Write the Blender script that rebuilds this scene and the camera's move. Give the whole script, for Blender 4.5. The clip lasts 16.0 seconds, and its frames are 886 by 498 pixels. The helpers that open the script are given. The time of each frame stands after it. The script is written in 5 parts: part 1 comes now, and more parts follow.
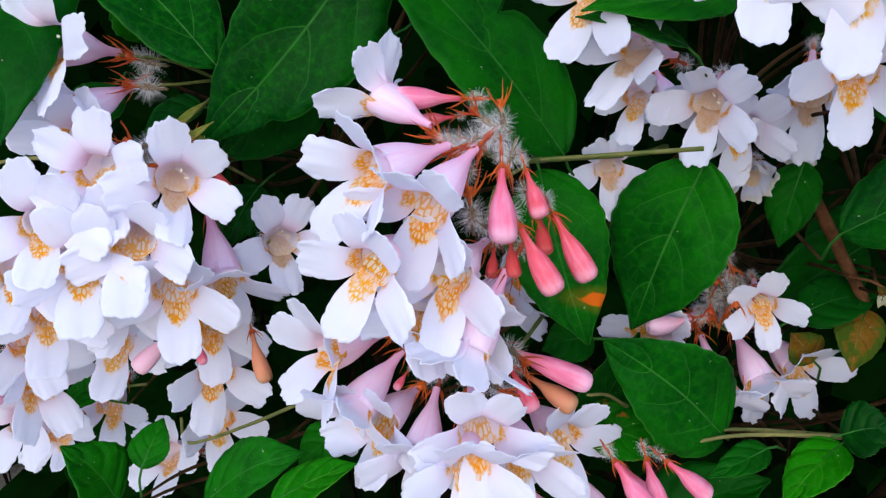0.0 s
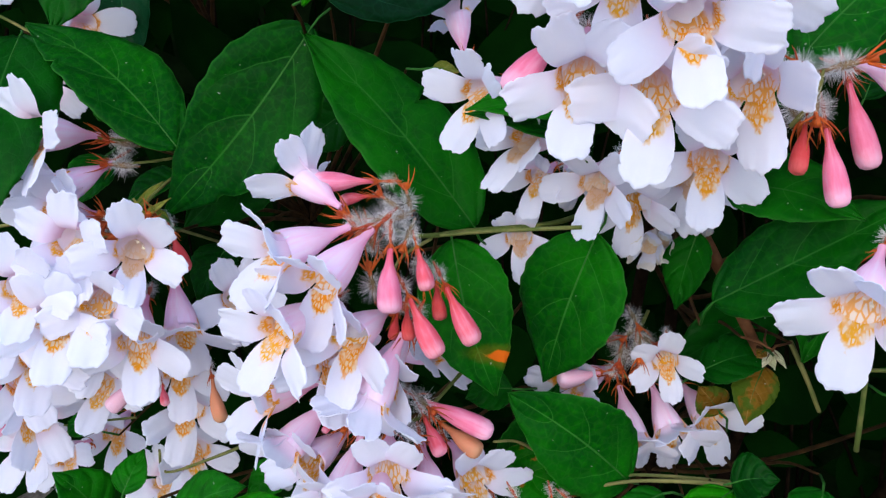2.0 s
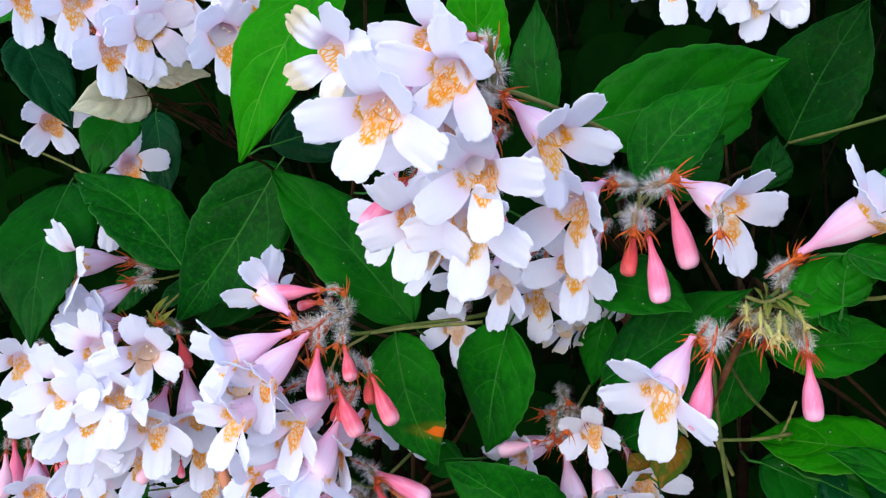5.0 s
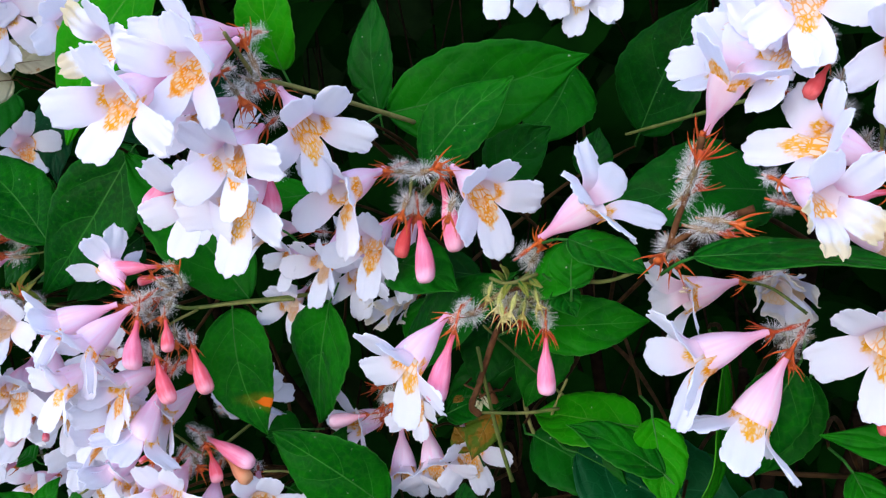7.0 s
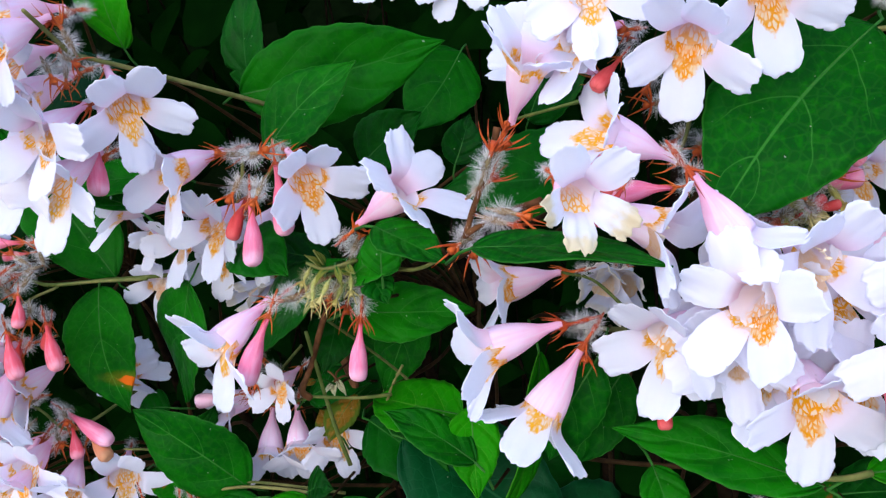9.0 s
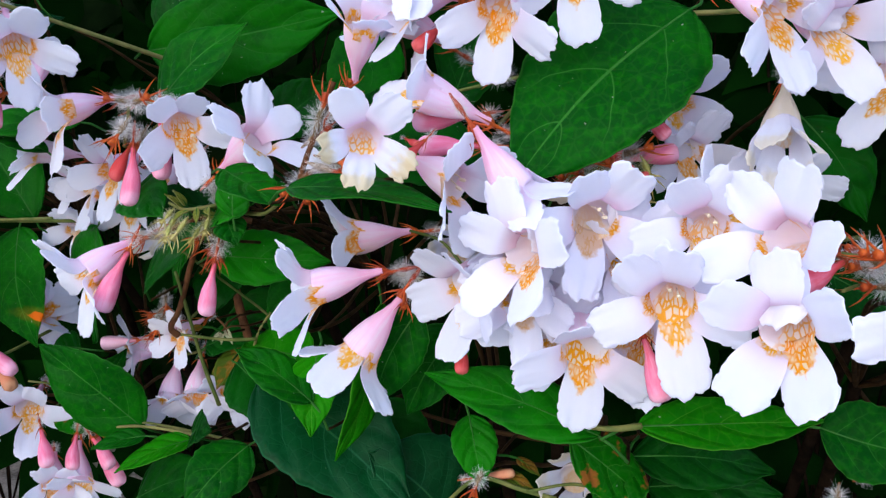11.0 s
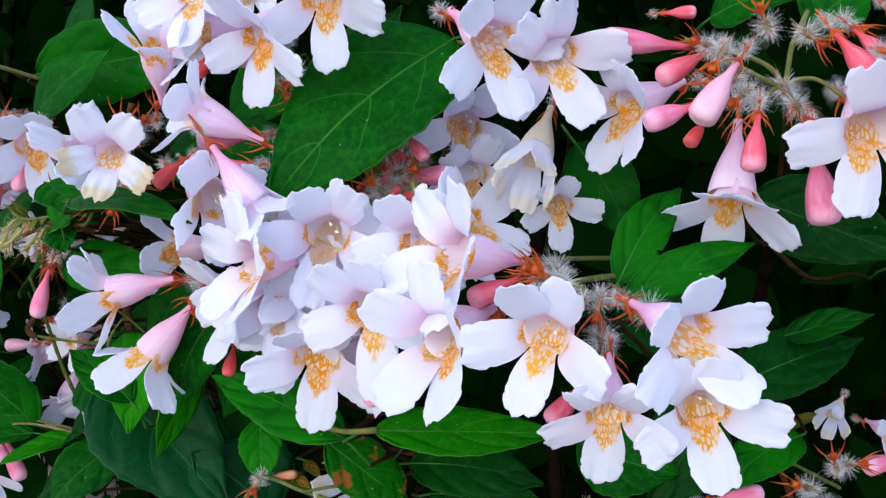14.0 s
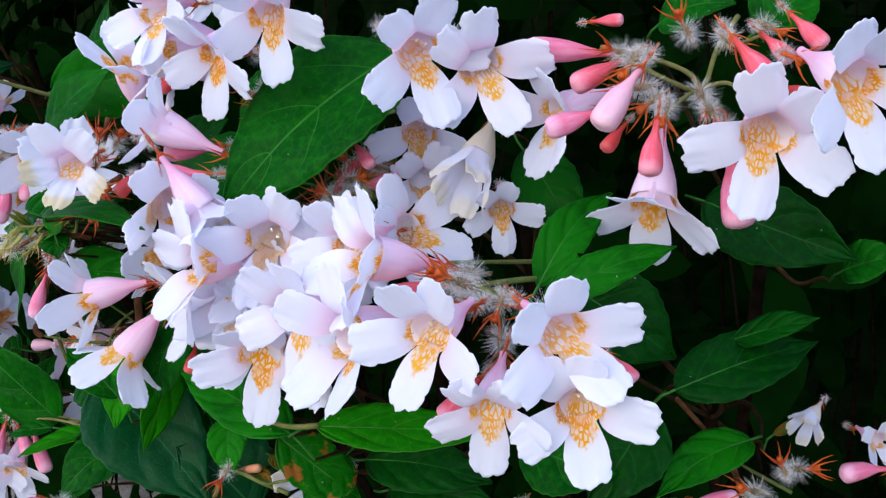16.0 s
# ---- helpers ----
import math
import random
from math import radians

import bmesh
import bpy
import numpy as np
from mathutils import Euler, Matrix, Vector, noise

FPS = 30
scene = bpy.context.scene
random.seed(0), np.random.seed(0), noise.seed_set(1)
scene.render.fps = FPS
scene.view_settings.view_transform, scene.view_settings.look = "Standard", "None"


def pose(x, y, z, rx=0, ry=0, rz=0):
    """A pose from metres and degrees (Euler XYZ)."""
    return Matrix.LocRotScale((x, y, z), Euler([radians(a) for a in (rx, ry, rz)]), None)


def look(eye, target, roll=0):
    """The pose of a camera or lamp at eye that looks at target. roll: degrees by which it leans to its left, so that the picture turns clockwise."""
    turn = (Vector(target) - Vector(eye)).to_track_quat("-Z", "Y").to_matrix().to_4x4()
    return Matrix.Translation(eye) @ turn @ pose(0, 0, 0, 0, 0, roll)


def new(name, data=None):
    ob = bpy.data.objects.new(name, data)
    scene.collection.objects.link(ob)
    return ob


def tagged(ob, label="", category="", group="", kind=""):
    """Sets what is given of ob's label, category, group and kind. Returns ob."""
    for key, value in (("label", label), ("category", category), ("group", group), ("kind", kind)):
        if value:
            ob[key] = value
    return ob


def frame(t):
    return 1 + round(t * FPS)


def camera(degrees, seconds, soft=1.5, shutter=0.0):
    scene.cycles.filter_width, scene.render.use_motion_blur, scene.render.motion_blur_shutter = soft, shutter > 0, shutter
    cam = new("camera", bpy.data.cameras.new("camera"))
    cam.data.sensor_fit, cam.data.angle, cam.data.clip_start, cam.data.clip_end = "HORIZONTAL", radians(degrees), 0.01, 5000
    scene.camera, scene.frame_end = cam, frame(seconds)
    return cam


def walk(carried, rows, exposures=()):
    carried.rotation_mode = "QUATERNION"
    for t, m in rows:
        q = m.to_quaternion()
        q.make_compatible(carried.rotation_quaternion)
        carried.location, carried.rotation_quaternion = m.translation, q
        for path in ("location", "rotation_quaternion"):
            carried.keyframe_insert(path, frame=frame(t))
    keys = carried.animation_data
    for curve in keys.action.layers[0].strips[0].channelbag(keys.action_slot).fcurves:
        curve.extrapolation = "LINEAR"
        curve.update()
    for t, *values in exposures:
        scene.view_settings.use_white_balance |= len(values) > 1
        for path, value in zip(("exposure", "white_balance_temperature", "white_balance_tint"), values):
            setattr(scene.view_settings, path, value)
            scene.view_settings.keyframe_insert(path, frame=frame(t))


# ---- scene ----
cam = camera(54.85, 16.0, 1.3)
EXPOSURE = 0.12
ROWS = [
    (0, -0.0000, 0.0013, 0.4999, 76.12, 0.48, 0.53),
    (0.5, 0.0083, -0.0033, 0.5019, 76.35, 0.42, 1.54),
    (1, 0.0157, -0.0093, 0.5045, 76.95, 0.20, 2.69),
    (1.5, 0.0239, -0.0142, 0.5096, 77.60, 0.65, 3.79),
    (2, 0.0316, -0.0159, 0.5136, 77.39, 1.17, 5.14),
    (2.5, 0.0399, -0.0175, 0.5182, 77.65, 1.66, 6.31),
    (3, 0.0490, -0.0189, 0.5237, 77.98, 2.84, 7.59),
    (3.2, 0.0516, -0.0205, 0.5251, 78.46, 2.96, 8.00),
    (5.5, 0.0961, -0.0445, 0.5279, 81.92, 5.96, 14.57),
    (6, 0.1081, -0.0469, 0.5296, 81.16, 5.74, 14.89),
    (6.5, 0.1207, -0.0442, 0.5258, 80.99, 5.13, 15.21),
    (7, 0.1354, -0.0388, 0.5230, 80.89, 4.97, 15.23),
    (7.5, 0.1433, -0.0367, 0.5227, 80.40, 4.90, 14.65),
    (8, 0.1506, -0.0358, 0.5220, 79.97, 4.80, 14.61),
    (8.5, 0.1601, -0.0310, 0.5215, 79.61, 4.25, 15.11),
    (9, 0.1692, -0.0294, 0.5213, 79.65, 3.53, 15.29),
    (9.5, 0.1791, -0.0309, 0.5197, 79.36, 3.55, 16.03),
    (9.7, 0.1821, -0.0313, 0.5181, 79.22, 3.10, 16.19),
    (11.8, 0.2230, -0.0295, 0.5089, 81.12, -2.22, 18.39),
    (12, 0.2262, -0.0302, 0.5086, 81.12, -2.55, 18.28),
    (12.5, 0.2371, -0.0261, 0.5094, 80.64, -3.10, 18.97),
    (13, 0.2467, -0.0230, 0.5071, 81.22, -3.43, 19.59),
    (13.5, 0.2540, -0.0235, 0.5073, 82.05, -2.29, 20.76),
    (14, 0.2623, -0.0206, 0.5109, 82.09, -1.16, 22.46),
    (14.5, 0.2722, -0.0180, 0.5126, 81.85, 0.33, 23.90),
    (15, 0.2749, -0.0194, 0.5121, 81.77, 1.07, 25.49),
    (15.5, 0.2819, -0.0186, 0.5091, 82.40, 0.81, 27.21),
    (16, 0.2878, -0.0153, 0.5115, 82.48, -0.31, 27.60),
]
walk(cam, [(t, pose(x, y, z, rx, ry, rz)) for t, x, y, z, rx, ry, rz in ROWS], [(0, EXPOSURE - 0.04), (3.2, EXPOSURE + 0.05), (6, EXPOSURE + 0.21), (9.7, EXPOSURE + 0.21), (12, EXPOSURE), (16, EXPOSURE)])

# ---- world and light ----
world = bpy.data.worlds.new("world")
scene.world = world
world.use_nodes = True
sky = world.node_tree.nodes.new("ShaderNodeTexSky")
sky.sky_type, sky.sun_disc = "NISHITA", False
sky.sun_elevation, sky.sun_rotation = radians(30), radians(192)
back = world.node_tree.nodes["Background"]
back.inputs["Strength"].default_value = 0.30
world.node_tree.links.new(sky.outputs["Color"], back.inputs["Color"])
sun_data = bpy.data.lights.new("sun", "SUN")
sun_data.energy, sun_data.angle, sun_data.color = 1.9, radians(165), (0.80, 0.88, 1.30)
sun = new("sun", sun_data)
sun.matrix_world = look((-0.25, -2.6, 1.35), (0.1, 0.13, 0.48))

# ---- materials ----


class Nodes:
    """A small helper that builds one node material."""

    def __init__(self, name):
        self.mat = bpy.data.materials.new(name)
        self.mat.use_nodes = True
        self.tree = self.mat.node_tree
        self.shader = self.tree.nodes["Principled BSDF"]
        self.output = self.tree.nodes["Material Output"]

    def add(self, kind):
        return self.tree.nodes.new("ShaderNode" + kind)

    def edges(self, scale, coords):
        """Distance to the edges of irregular cells."""
        node = self.add("TexVoronoi")
        node.feature = "DISTANCE_TO_EDGE"
        node.inputs["Scale"].default_value = scale
        self.tree.links.new(coords, node.inputs["Vector"])
        return node.outputs["Distance"]

    def put(self, socket, value):
        if hasattr(value, "is_linked") or isinstance(value, bpy.types.NodeSocket):
            self.tree.links.new(value, socket)
        elif isinstance(value, tuple) and len(value) == 3 and socket.type == "RGBA":
            socket.default_value = (*value, 1)
        else:
            socket.default_value = value

    def math(self, op, a, b=0.0, c=0.0, clamp=False):
        node = self.add("Math")
        node.operation, node.use_clamp = op, clamp
        for socket, value in zip(node.inputs, (a, b, c)):
            self.put(socket, value)
        return node.outputs[0]

    def mix(self, factor, a, b, blend="MIX"):
        node = self.add("Mix")
        node.data_type, node.blend_type = "RGBA", blend
        self.put(node.inputs[0], factor)
        self.put(node.inputs[6], a)
        self.put(node.inputs[7], b)
        return node.outputs[2]

    def step(self, value, low, high):
        node = self.add("MapRange")
        node.interpolation_type = "SMOOTHSTEP"
        for socket, v in zip(node.inputs, (value, low, high, 0.0, 1.0)):
            self.put(socket, v)
        return node.outputs[0]

    def noise(self, scale, detail=3.0, coords=None, rough=0.55):
        node = self.add("TexNoise")
        node.inputs["Scale"].default_value = scale
        node.inputs["Detail"].default_value = detail
        node.inputs["Roughness"].default_value = rough
        self.tree.links.new(coords if coords is not None else self.place(), node.inputs["Vector"])
        return node.outputs["Fac"]

    def place(self):
        return self.add("TexCoord").outputs["Object"]

    def world_place(self):
        return self.add("NewGeometry").outputs["Position"]

    def uv(self):
        parts = self.add("SeparateXYZ")
        self.tree.links.new(self.add("TexCoord").outputs["UV"], parts.inputs[0])
        return parts.outputs[0], parts.outputs[1]

    def chance(self):
        return self.add("ObjectInfo").outputs["Random"]

    def bump(self, height, strength, distance):
        node = self.add("Bump")
        node.inputs["Strength"].default_value = strength
        node.inputs["Distance"].default_value = distance
        self.put(node.inputs["Height"], height)
        self.tree.links.new(node.outputs[0], self.shader.inputs["Normal"])
        return node.outputs[0]

    def finish(self, colour, rough=0.5, specular=0.4, thin=0.0, glow_through=None):
        """thin: the share of light that passes through a petal or leaf."""
        self.put(self.shader.inputs["Base Color"], colour)
        self.put(self.shader.inputs["Roughness"], rough)
        self.put(self.shader.inputs["Specular IOR Level"], specular)
        if thin:
            passing = self.add("BsdfTranslucent")
            self.put(passing.inputs["Color"], glow_through if glow_through is not None else colour)
            both = self.add("MixShader")
            both.inputs[0].default_value = thin
            self.tree.links.new(self.shader.outputs[0], both.inputs[1])
            self.tree.links.new(passing.outputs[0], both.inputs[2])
            self.tree.links.new(both.outputs[0], self.output.inputs["Surface"])
        return self.mat


def petal_material(name, guide, tint, old=0.0, cream=0.0):
    """White petal. guide: how far up the lobe the orange net reaches; old: how far it has faded to tan."""
    m = Nodes(name)
    u, v = m.uv()
    side = m.math("ABSOLUTE", u)
    soft = m.noise(260, 3)
    white = m.mix(m.step(soft, 0.35, 0.75), (0.895, 0.91, 0.99), (0.915, 0.925, 0.995))
    blush = m.math("MULTIPLY", m.step(m.math("ADD", v, m.math("MULTIPLY", m.chance(), 0.3)), 0.62, 0.0), tint)
    colour = m.mix(blush, white, (0.96, 0.72, 0.85))
    if cream:
        ragged = m.math("MULTIPLY", m.step(m.math("ADD", v, m.math("MULTIPLY", m.noise(500, 4), 0.8)), 0.75, 1.25), cream)
        colour = m.mix(ragged, colour, (0.80, 0.66, 0.30))
    if guide:
        across = m.add("CombineXYZ")
        m.put(across.inputs[0], m.math("MULTIPLY", u, 3.4))
        m.put(across.inputs[1], m.math("MULTIPLY", v, 6.0))
        m.put(across.inputs[2], m.math("MULTIPLY", m.chance(), 40.0))
        cells = m.edges(1.4, across.outputs[0])
        net = m.math("MULTIPLY", m.step(cells, 0.24, 0.10), m.step(m.noise(420, 2), 0.30, 0.55))
        wander = m.math("MULTIPLY", m.math("SUBTRACT", m.noise(700, 2), 0.5), 0.35)
        reach = m.math("ADD", m.math("ADD", v, m.math("MULTIPLY", side, guide * 0.75)), wander)
        region = m.step(reach, guide, guide - 0.13)
        if old:
            net = m.math("MAXIMUM", net, old)
            colour = m.mix(m.math("MULTIPLY", net, region), colour, (0.76, 0.50, 0.26))
        else:
            wash = m.math("MULTIPLY", region, m.math("ADD", 0.28, m.math("MULTIPLY", m.chance(), 0.36)))
            colour = m.mix(wash, colour, (0.98, 0.72, 0.24))
            vivid = m.mix(m.chance(), (0.95, 0.56, 0.04), (0.93, 0.40, 0.004))
            colour = m.mix(m.math("MULTIPLY", net, region), colour, vivid)
    m.bump(m.math("ADD", m.math("MULTIPLY", m.noise(160, 2), 2.0), m.noise(900, 3)), 0.22, 0.0003)
    return m.finish(colour, 0.6, 0.08, 0.58)


def tube_material(name, deep, pale, old=0.0):
    m = Nodes(name)
    u, v = m.uv()
    patch = m.math("MULTIPLY", m.math("SUBTRACT", m.noise(220, 3), 0.5), 0.5)
    along = m.step(m.math("ADD", v, patch), 0.05, 0.95)
    colour = m.mix(along, deep, pale)
    colour = m.mix(m.math("MULTIPLY", m.chance(), 0.45), colour, (0.92, 0.80, 0.92))
    streak = m.add("CombineXYZ")
    m.put(streak.inputs[0], m.math("MULTIPLY", u, 9.0))
    m.put(streak.inputs[1], m.math("MULTIPLY", v, 1.6))
    m.put(streak.inputs[2], m.math("MULTIPLY", m.chance(), 30.0))
    lines = m.noise(1.0, 4, streak.outputs[0])
    colour = m.mix(m.math("MULTIPLY", m.step(lines, 0.48, 0.72), 0.35), colour, deep)
    colour = m.mix(m.math("MULTIPLY", m.step(lines, 0.50, 0.30), 0.40), colour, (0.96, 0.90, 0.97))
    if old:
        colour = m.mix(old, colour, (0.80, 0.70, 0.52))
    m.bump(m.math("ADD", m.math("MULTIPLY", m.noise(200, 2), 1.5), m.noise(900, 3)), 0.22, 0.0003)
    return m.finish(colour, 0.55, 0.12, 0.40)


def throat_material(name, old=0.0):
    m = Nodes(name)
    u, v = m.uv()
    floor = m.step(m.math("ADD", m.math("ABSOLUTE", u), m.math("MULTIPLY", m.math("SUBTRACT", m.noise(500, 2), 0.5), 0.25)), 0.36, 0.20)
    across = m.add("CombineXYZ")
    m.put(across.inputs[0], m.math("MULTIPLY", u, 9.0))
    m.put(across.inputs[1], m.math("MULTIPLY", v, 7.0))
    m.put(across.inputs[2], m.math("MULTIPLY", m.chance(), 40.0))
    cells = m.edges(1.3, across.outputs[0])
    wander = m.math("ADD", v, m.math("MULTIPLY", m.math("SUBTRACT", m.noise(500, 2), 0.5), 0.4))
    net = m.math("MULTIPLY", m.math("MULTIPLY", m.step(cells, 0.17, 0.07), floor), m.math("MULTIPLY", m.step(wander, 0.45, 0.70), m.math("ADD", 0.7, m.math("MULTIPLY", m.chance(), 0.3))))
    base = m.mix(m.math("MULTIPLY", floor, m.math("ADD", 0.2 if not old else 0.5, m.math("MULTIPLY", m.chance(), 0.35))), m.mix(m.step(v, 0.86, 0.55), (0.93, 0.92, 0.98), (0.95, 0.88, 0.88)), (0.98, 0.80, 0.40) if not old else (0.88, 0.68, 0.44))
    colour = m.mix(net, base, (0.96, 0.48, 0.01) if not old else (0.88, 0.66, 0.40))
    return m.finish(colour, 0.7, 0.05, 0.45)


def leaf_material(name, dark, light, vein, spot=None, spot_at=0.62, gloss=0.26, thin=0.16, patch=None, shine=0.035):
    m = Nodes(name)
    u, v = m.uv()
    side = m.math("ABSOLUTE", u)
    chance = m.chance()
    tone = m.math("ADD", m.math("MULTIPLY", m.noise(32, 4, m.world_place()), 0.9), m.math("MULTIPLY", chance, 0.35))
    colour = m.mix(m.step(tone, 0.40, 0.88), dark, light)
    mottle = m.noise(140, 4)
    colour = m.mix(m.math("MULTIPLY", m.step(mottle, 0.52, 0.36), 0.55), colour, dark)
    fine = m.noise(600, 4)
    colour = m.mix(m.math("MULTIPLY", m.step(fine, 0.45, 0.70), 0.4), colour, light)
    rise = m.math("ADD", m.math("MULTIPLY", m.math("POWER", side, 1.35), -0.36), v)
    bent = m.math("ADD", rise, m.math("MULTIPLY", m.math("SUBTRACT", m.noise(90, 2), 0.5), 0.05))
    near = m.math("ABSOLUTE", m.math("SUBTRACT", m.math("FRACT", m.math("MULTIPLY", bent, 3.6)), 0.5))
    lateral = m.step(near, 0.020, 0.006)
    fade = m.step(side, 0.92, 0.45)
    middle = m.step(side, 0.028, 0.012)
    net = m.step(m.edges(420, m.place()), 0.10, 0.02)
    veins = m.math("MAXIMUM", m.math("MULTIPLY", m.math("MULTIPLY", lateral, fade), 0.62), m.math("MULTIPLY", middle, 0.75))
    colour = m.mix(m.math("MAXIMUM", veins, m.math("MULTIPLY", net, 0.11)), colour, vein)
    rim = m.step(side, 0.955, 0.995)
    colour = m.mix(m.math("MULTIPLY", rim, 0.6), colour, vein)
    if spot is not None:
        edge = m.math("ADD", m.noise(150, 4), m.math("MULTIPLY", side, 0.12))
        colour = m.mix(m.step(edge, spot_at, spot_at + 0.05), colour, spot)
    if patch is not None:
        du = m.math("DIVIDE", m.math("SUBTRACT", u, patch[0]), 0.55)
        dv = m.math("DIVIDE", m.math("ADD", m.math("SUBTRACT", v, patch[1]), m.math("MULTIPLY", u, 0.06)), 0.034)
        away = m.math("SQRT", m.math("ADD", m.math("MULTIPLY", du, du), m.math("MULTIPLY", dv, dv)))
        away = m.math("ADD", away, m.math("MULTIPLY", m.math("SUBTRACT", m.noise(400, 3), 0.5), 1.2))
        colour = m.mix(m.math("MULTIPLY", m.step(away, 2.6, 0.9), 0.35), colour, (0.22, 0.16, 0.01))
        colour = m.mix(m.step(away, 1.15, 0.8), colour, (0.62, 0.12, 0.008))
    fleck = m.step(m.noise(700, 2), 0.75, 0.775)
    colour = m.mix(m.math("MULTIPLY", fleck, 0.5), colour, (0.35, 0.42, 0.30))
    swell = m.step(near, 0.0, 0.32)
    height = m.math("ADD", m.math("MULTIPLY", swell, 0.40), m.math("MULTIPLY", m.noise(350, 4), 0.35))
    height = m.math("ADD", height, m.math("MULTIPLY", net, -0.04))
    m.bump(height, 0.7, 0.0008)
    rough = m.math("ADD", gloss, m.math("MULTIPLY", m.noise(130, 3), 0.28))
    return m.finish(colour, rough, shine, thin, light)


def plain_material(name, a, b, scale=300, rough=0.6, thin=0.0, by_object=0.3, specular=0.35, relief=0.0002):
    m = Nodes(name)
    tone = m.math("ADD", m.noise(scale, 4), m.math("MULTIPLY", m.math("SUBTRACT", m.chance(), 0.5), by_object))
    m.bump(m.noise(scale * 2.5, 3), 0.3, relief)
    return m.finish(m.mix(m.step(tone, 0.3, 0.7), a, b), rough, specular, thin)


def bud_material(name, base, middle, tip):
    m = Nodes(name)
    u, v = m.uv()
    patch = m.math("MULTIPLY", m.math("SUBTRACT", m.noise(300, 3), 0.5), 0.25)
    along = m.math("ADD", v, patch)
    colour = m.mix(m.step(along, 0.05, 0.55), base, middle)
    colour = m.mix(m.step(along, 0.72, 0.97), colour, tip)
    streak = m.add("CombineXYZ")
    m.put(streak.inputs[0], m.math("MULTIPLY", u, 7.0))
    m.put(streak.inputs[1], m.math("MULTIPLY", v, 2.5))
    m.put(streak.inputs[2], m.math("MULTIPLY", m.chance(), 30.0))
    lines = m.noise(1.0, 4, streak.outputs[0])
    colour = m.mix(m.math("MULTIPLY", m.step(lines, 0.45, 0.75), 0.45), colour, tip)
    colour = m.mix(m.math("MULTIPLY", m.step(lines, 0.5, 0.3), 0.35), colour, base)
    m.bump(m.math("ADD", m.noise(260, 2), m.math("MULTIPLY", m.noise(1200, 3), 0.6)), 0.5, 0.0005)
    return m.finish(colour, 0.5, 0.25, 0.25)


PETAL = petal_material("petal", 0.0, 0.7)
LIP = petal_material("lip_petal", 0.47, 0.25)
SIDE = petal_material("side_petal", 0.17, 0.42)
OLD_LIP = petal_material("old_lip_petal", 0.42, 0.1, 0.75)
WILT = petal_material("wilted_petal", 0.0, 0.2, 0.0, 0.6)
FADED = petal_material("faded_petal", 0.0, 0.1, 0.0, 0.35)
TUBE = tube_material("flower_tube", (0.95, 0.46, 0.68), (0.96, 0.77, 0.94))
FADED_TUBE = tube_material("faded_flower_tube", (0.72, 0.60, 0.44), (0.84, 0.78, 0.66), 0.4)
OLD_TUBE = tube_material("old_flower_tube", (0.90, 0.52, 0.66), (0.94, 0.80, 0.92), 0.04)
THROAT = throat_material("throat")
OLD_THROAT = throat_material("old_throat", 1.0)
ANTHER = plain_material("anther", (0.78, 0.68, 0.45), (0.86, 0.80, 0.64), 900, 0.8, 0, 0.3, 0.05)
SEPAL = plain_material("sepal", (0.38, 0.045, 0.006), (0.58, 0.11, 0.010), 500, 0.55, 0.1)
CORE = plain_material("ovary_core", (0.12, 0.09, 0.04), (0.26, 0.17, 0.09), 500)
YOUNG_SEPAL = plain_material("young_sepal", (0.44, 0.36, 0.08), (0.68, 0.58, 0.24), 500, 0.55, 0.2)
YOUNG_CORE = plain_material("young_core", (0.22, 0.24, 0.05), (0.40, 0.38, 0.10), 500)
YOUNG_BRISTLE = plain_material("young_bristle", (0.58, 0.56, 0.26), (0.82, 0.78, 0.52), 200, 0.5, 0.3, 0.1)
BRISTLE = plain_material("bristle", (0.90, 0.89, 0.87), (0.97, 0.97, 0.96), 200, 0.5, 0.3, 0.1)
STEM = plain_material("green_stem", (0.07, 0.10, 0.02), (0.17, 0.16, 0.05), 250, 0.7, 0, 0.3, 0.15)
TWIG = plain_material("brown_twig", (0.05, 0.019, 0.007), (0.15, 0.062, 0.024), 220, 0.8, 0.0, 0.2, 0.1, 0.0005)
# Two darker copies of the twig brown, the interior's shade put into the colour.
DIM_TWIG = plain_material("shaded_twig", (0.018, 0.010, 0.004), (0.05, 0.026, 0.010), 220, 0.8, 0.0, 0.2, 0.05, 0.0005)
SHADE_WOOD = plain_material("shade_wood", (0.004, 0.003, 0.002), (0.013, 0.008, 0.005), 220, 0.9, 0.0, 0.2, 0.0, 0.0005)
RIB = plain_material("leaf_rib", (0.012, 0.085, 0.008), (0.03, 0.13, 0.02), 300, 0.6, 0, 0.3, 0.1)
BUDS = {
    "pink": bud_material("pink_bud", (0.80, 0.12, 0.19), (0.88, 0.23, 0.38), (0.93, 0.50, 0.66)),
    "pale": bud_material("pale_pink_bud", (0.84, 0.36, 0.46), (0.88, 0.52, 0.64), (0.90, 0.62, 0.72)),
    "coral": bud_material("coral_bud", (0.76, 0.075, 0.08), (0.85, 0.13, 0.19), (0.91, 0.38, 0.48)),
    "red": bud_material("red_bud", (0.55, 0.05, 0.04), (0.72, 0.07, 0.07), (0.78, 0.14, 0.14)),
    "dry": bud_material("dry_bud", (0.62, 0.22, 0.10), (0.70, 0.28, 0.15), (0.60, 0.30, 0.16)),
}
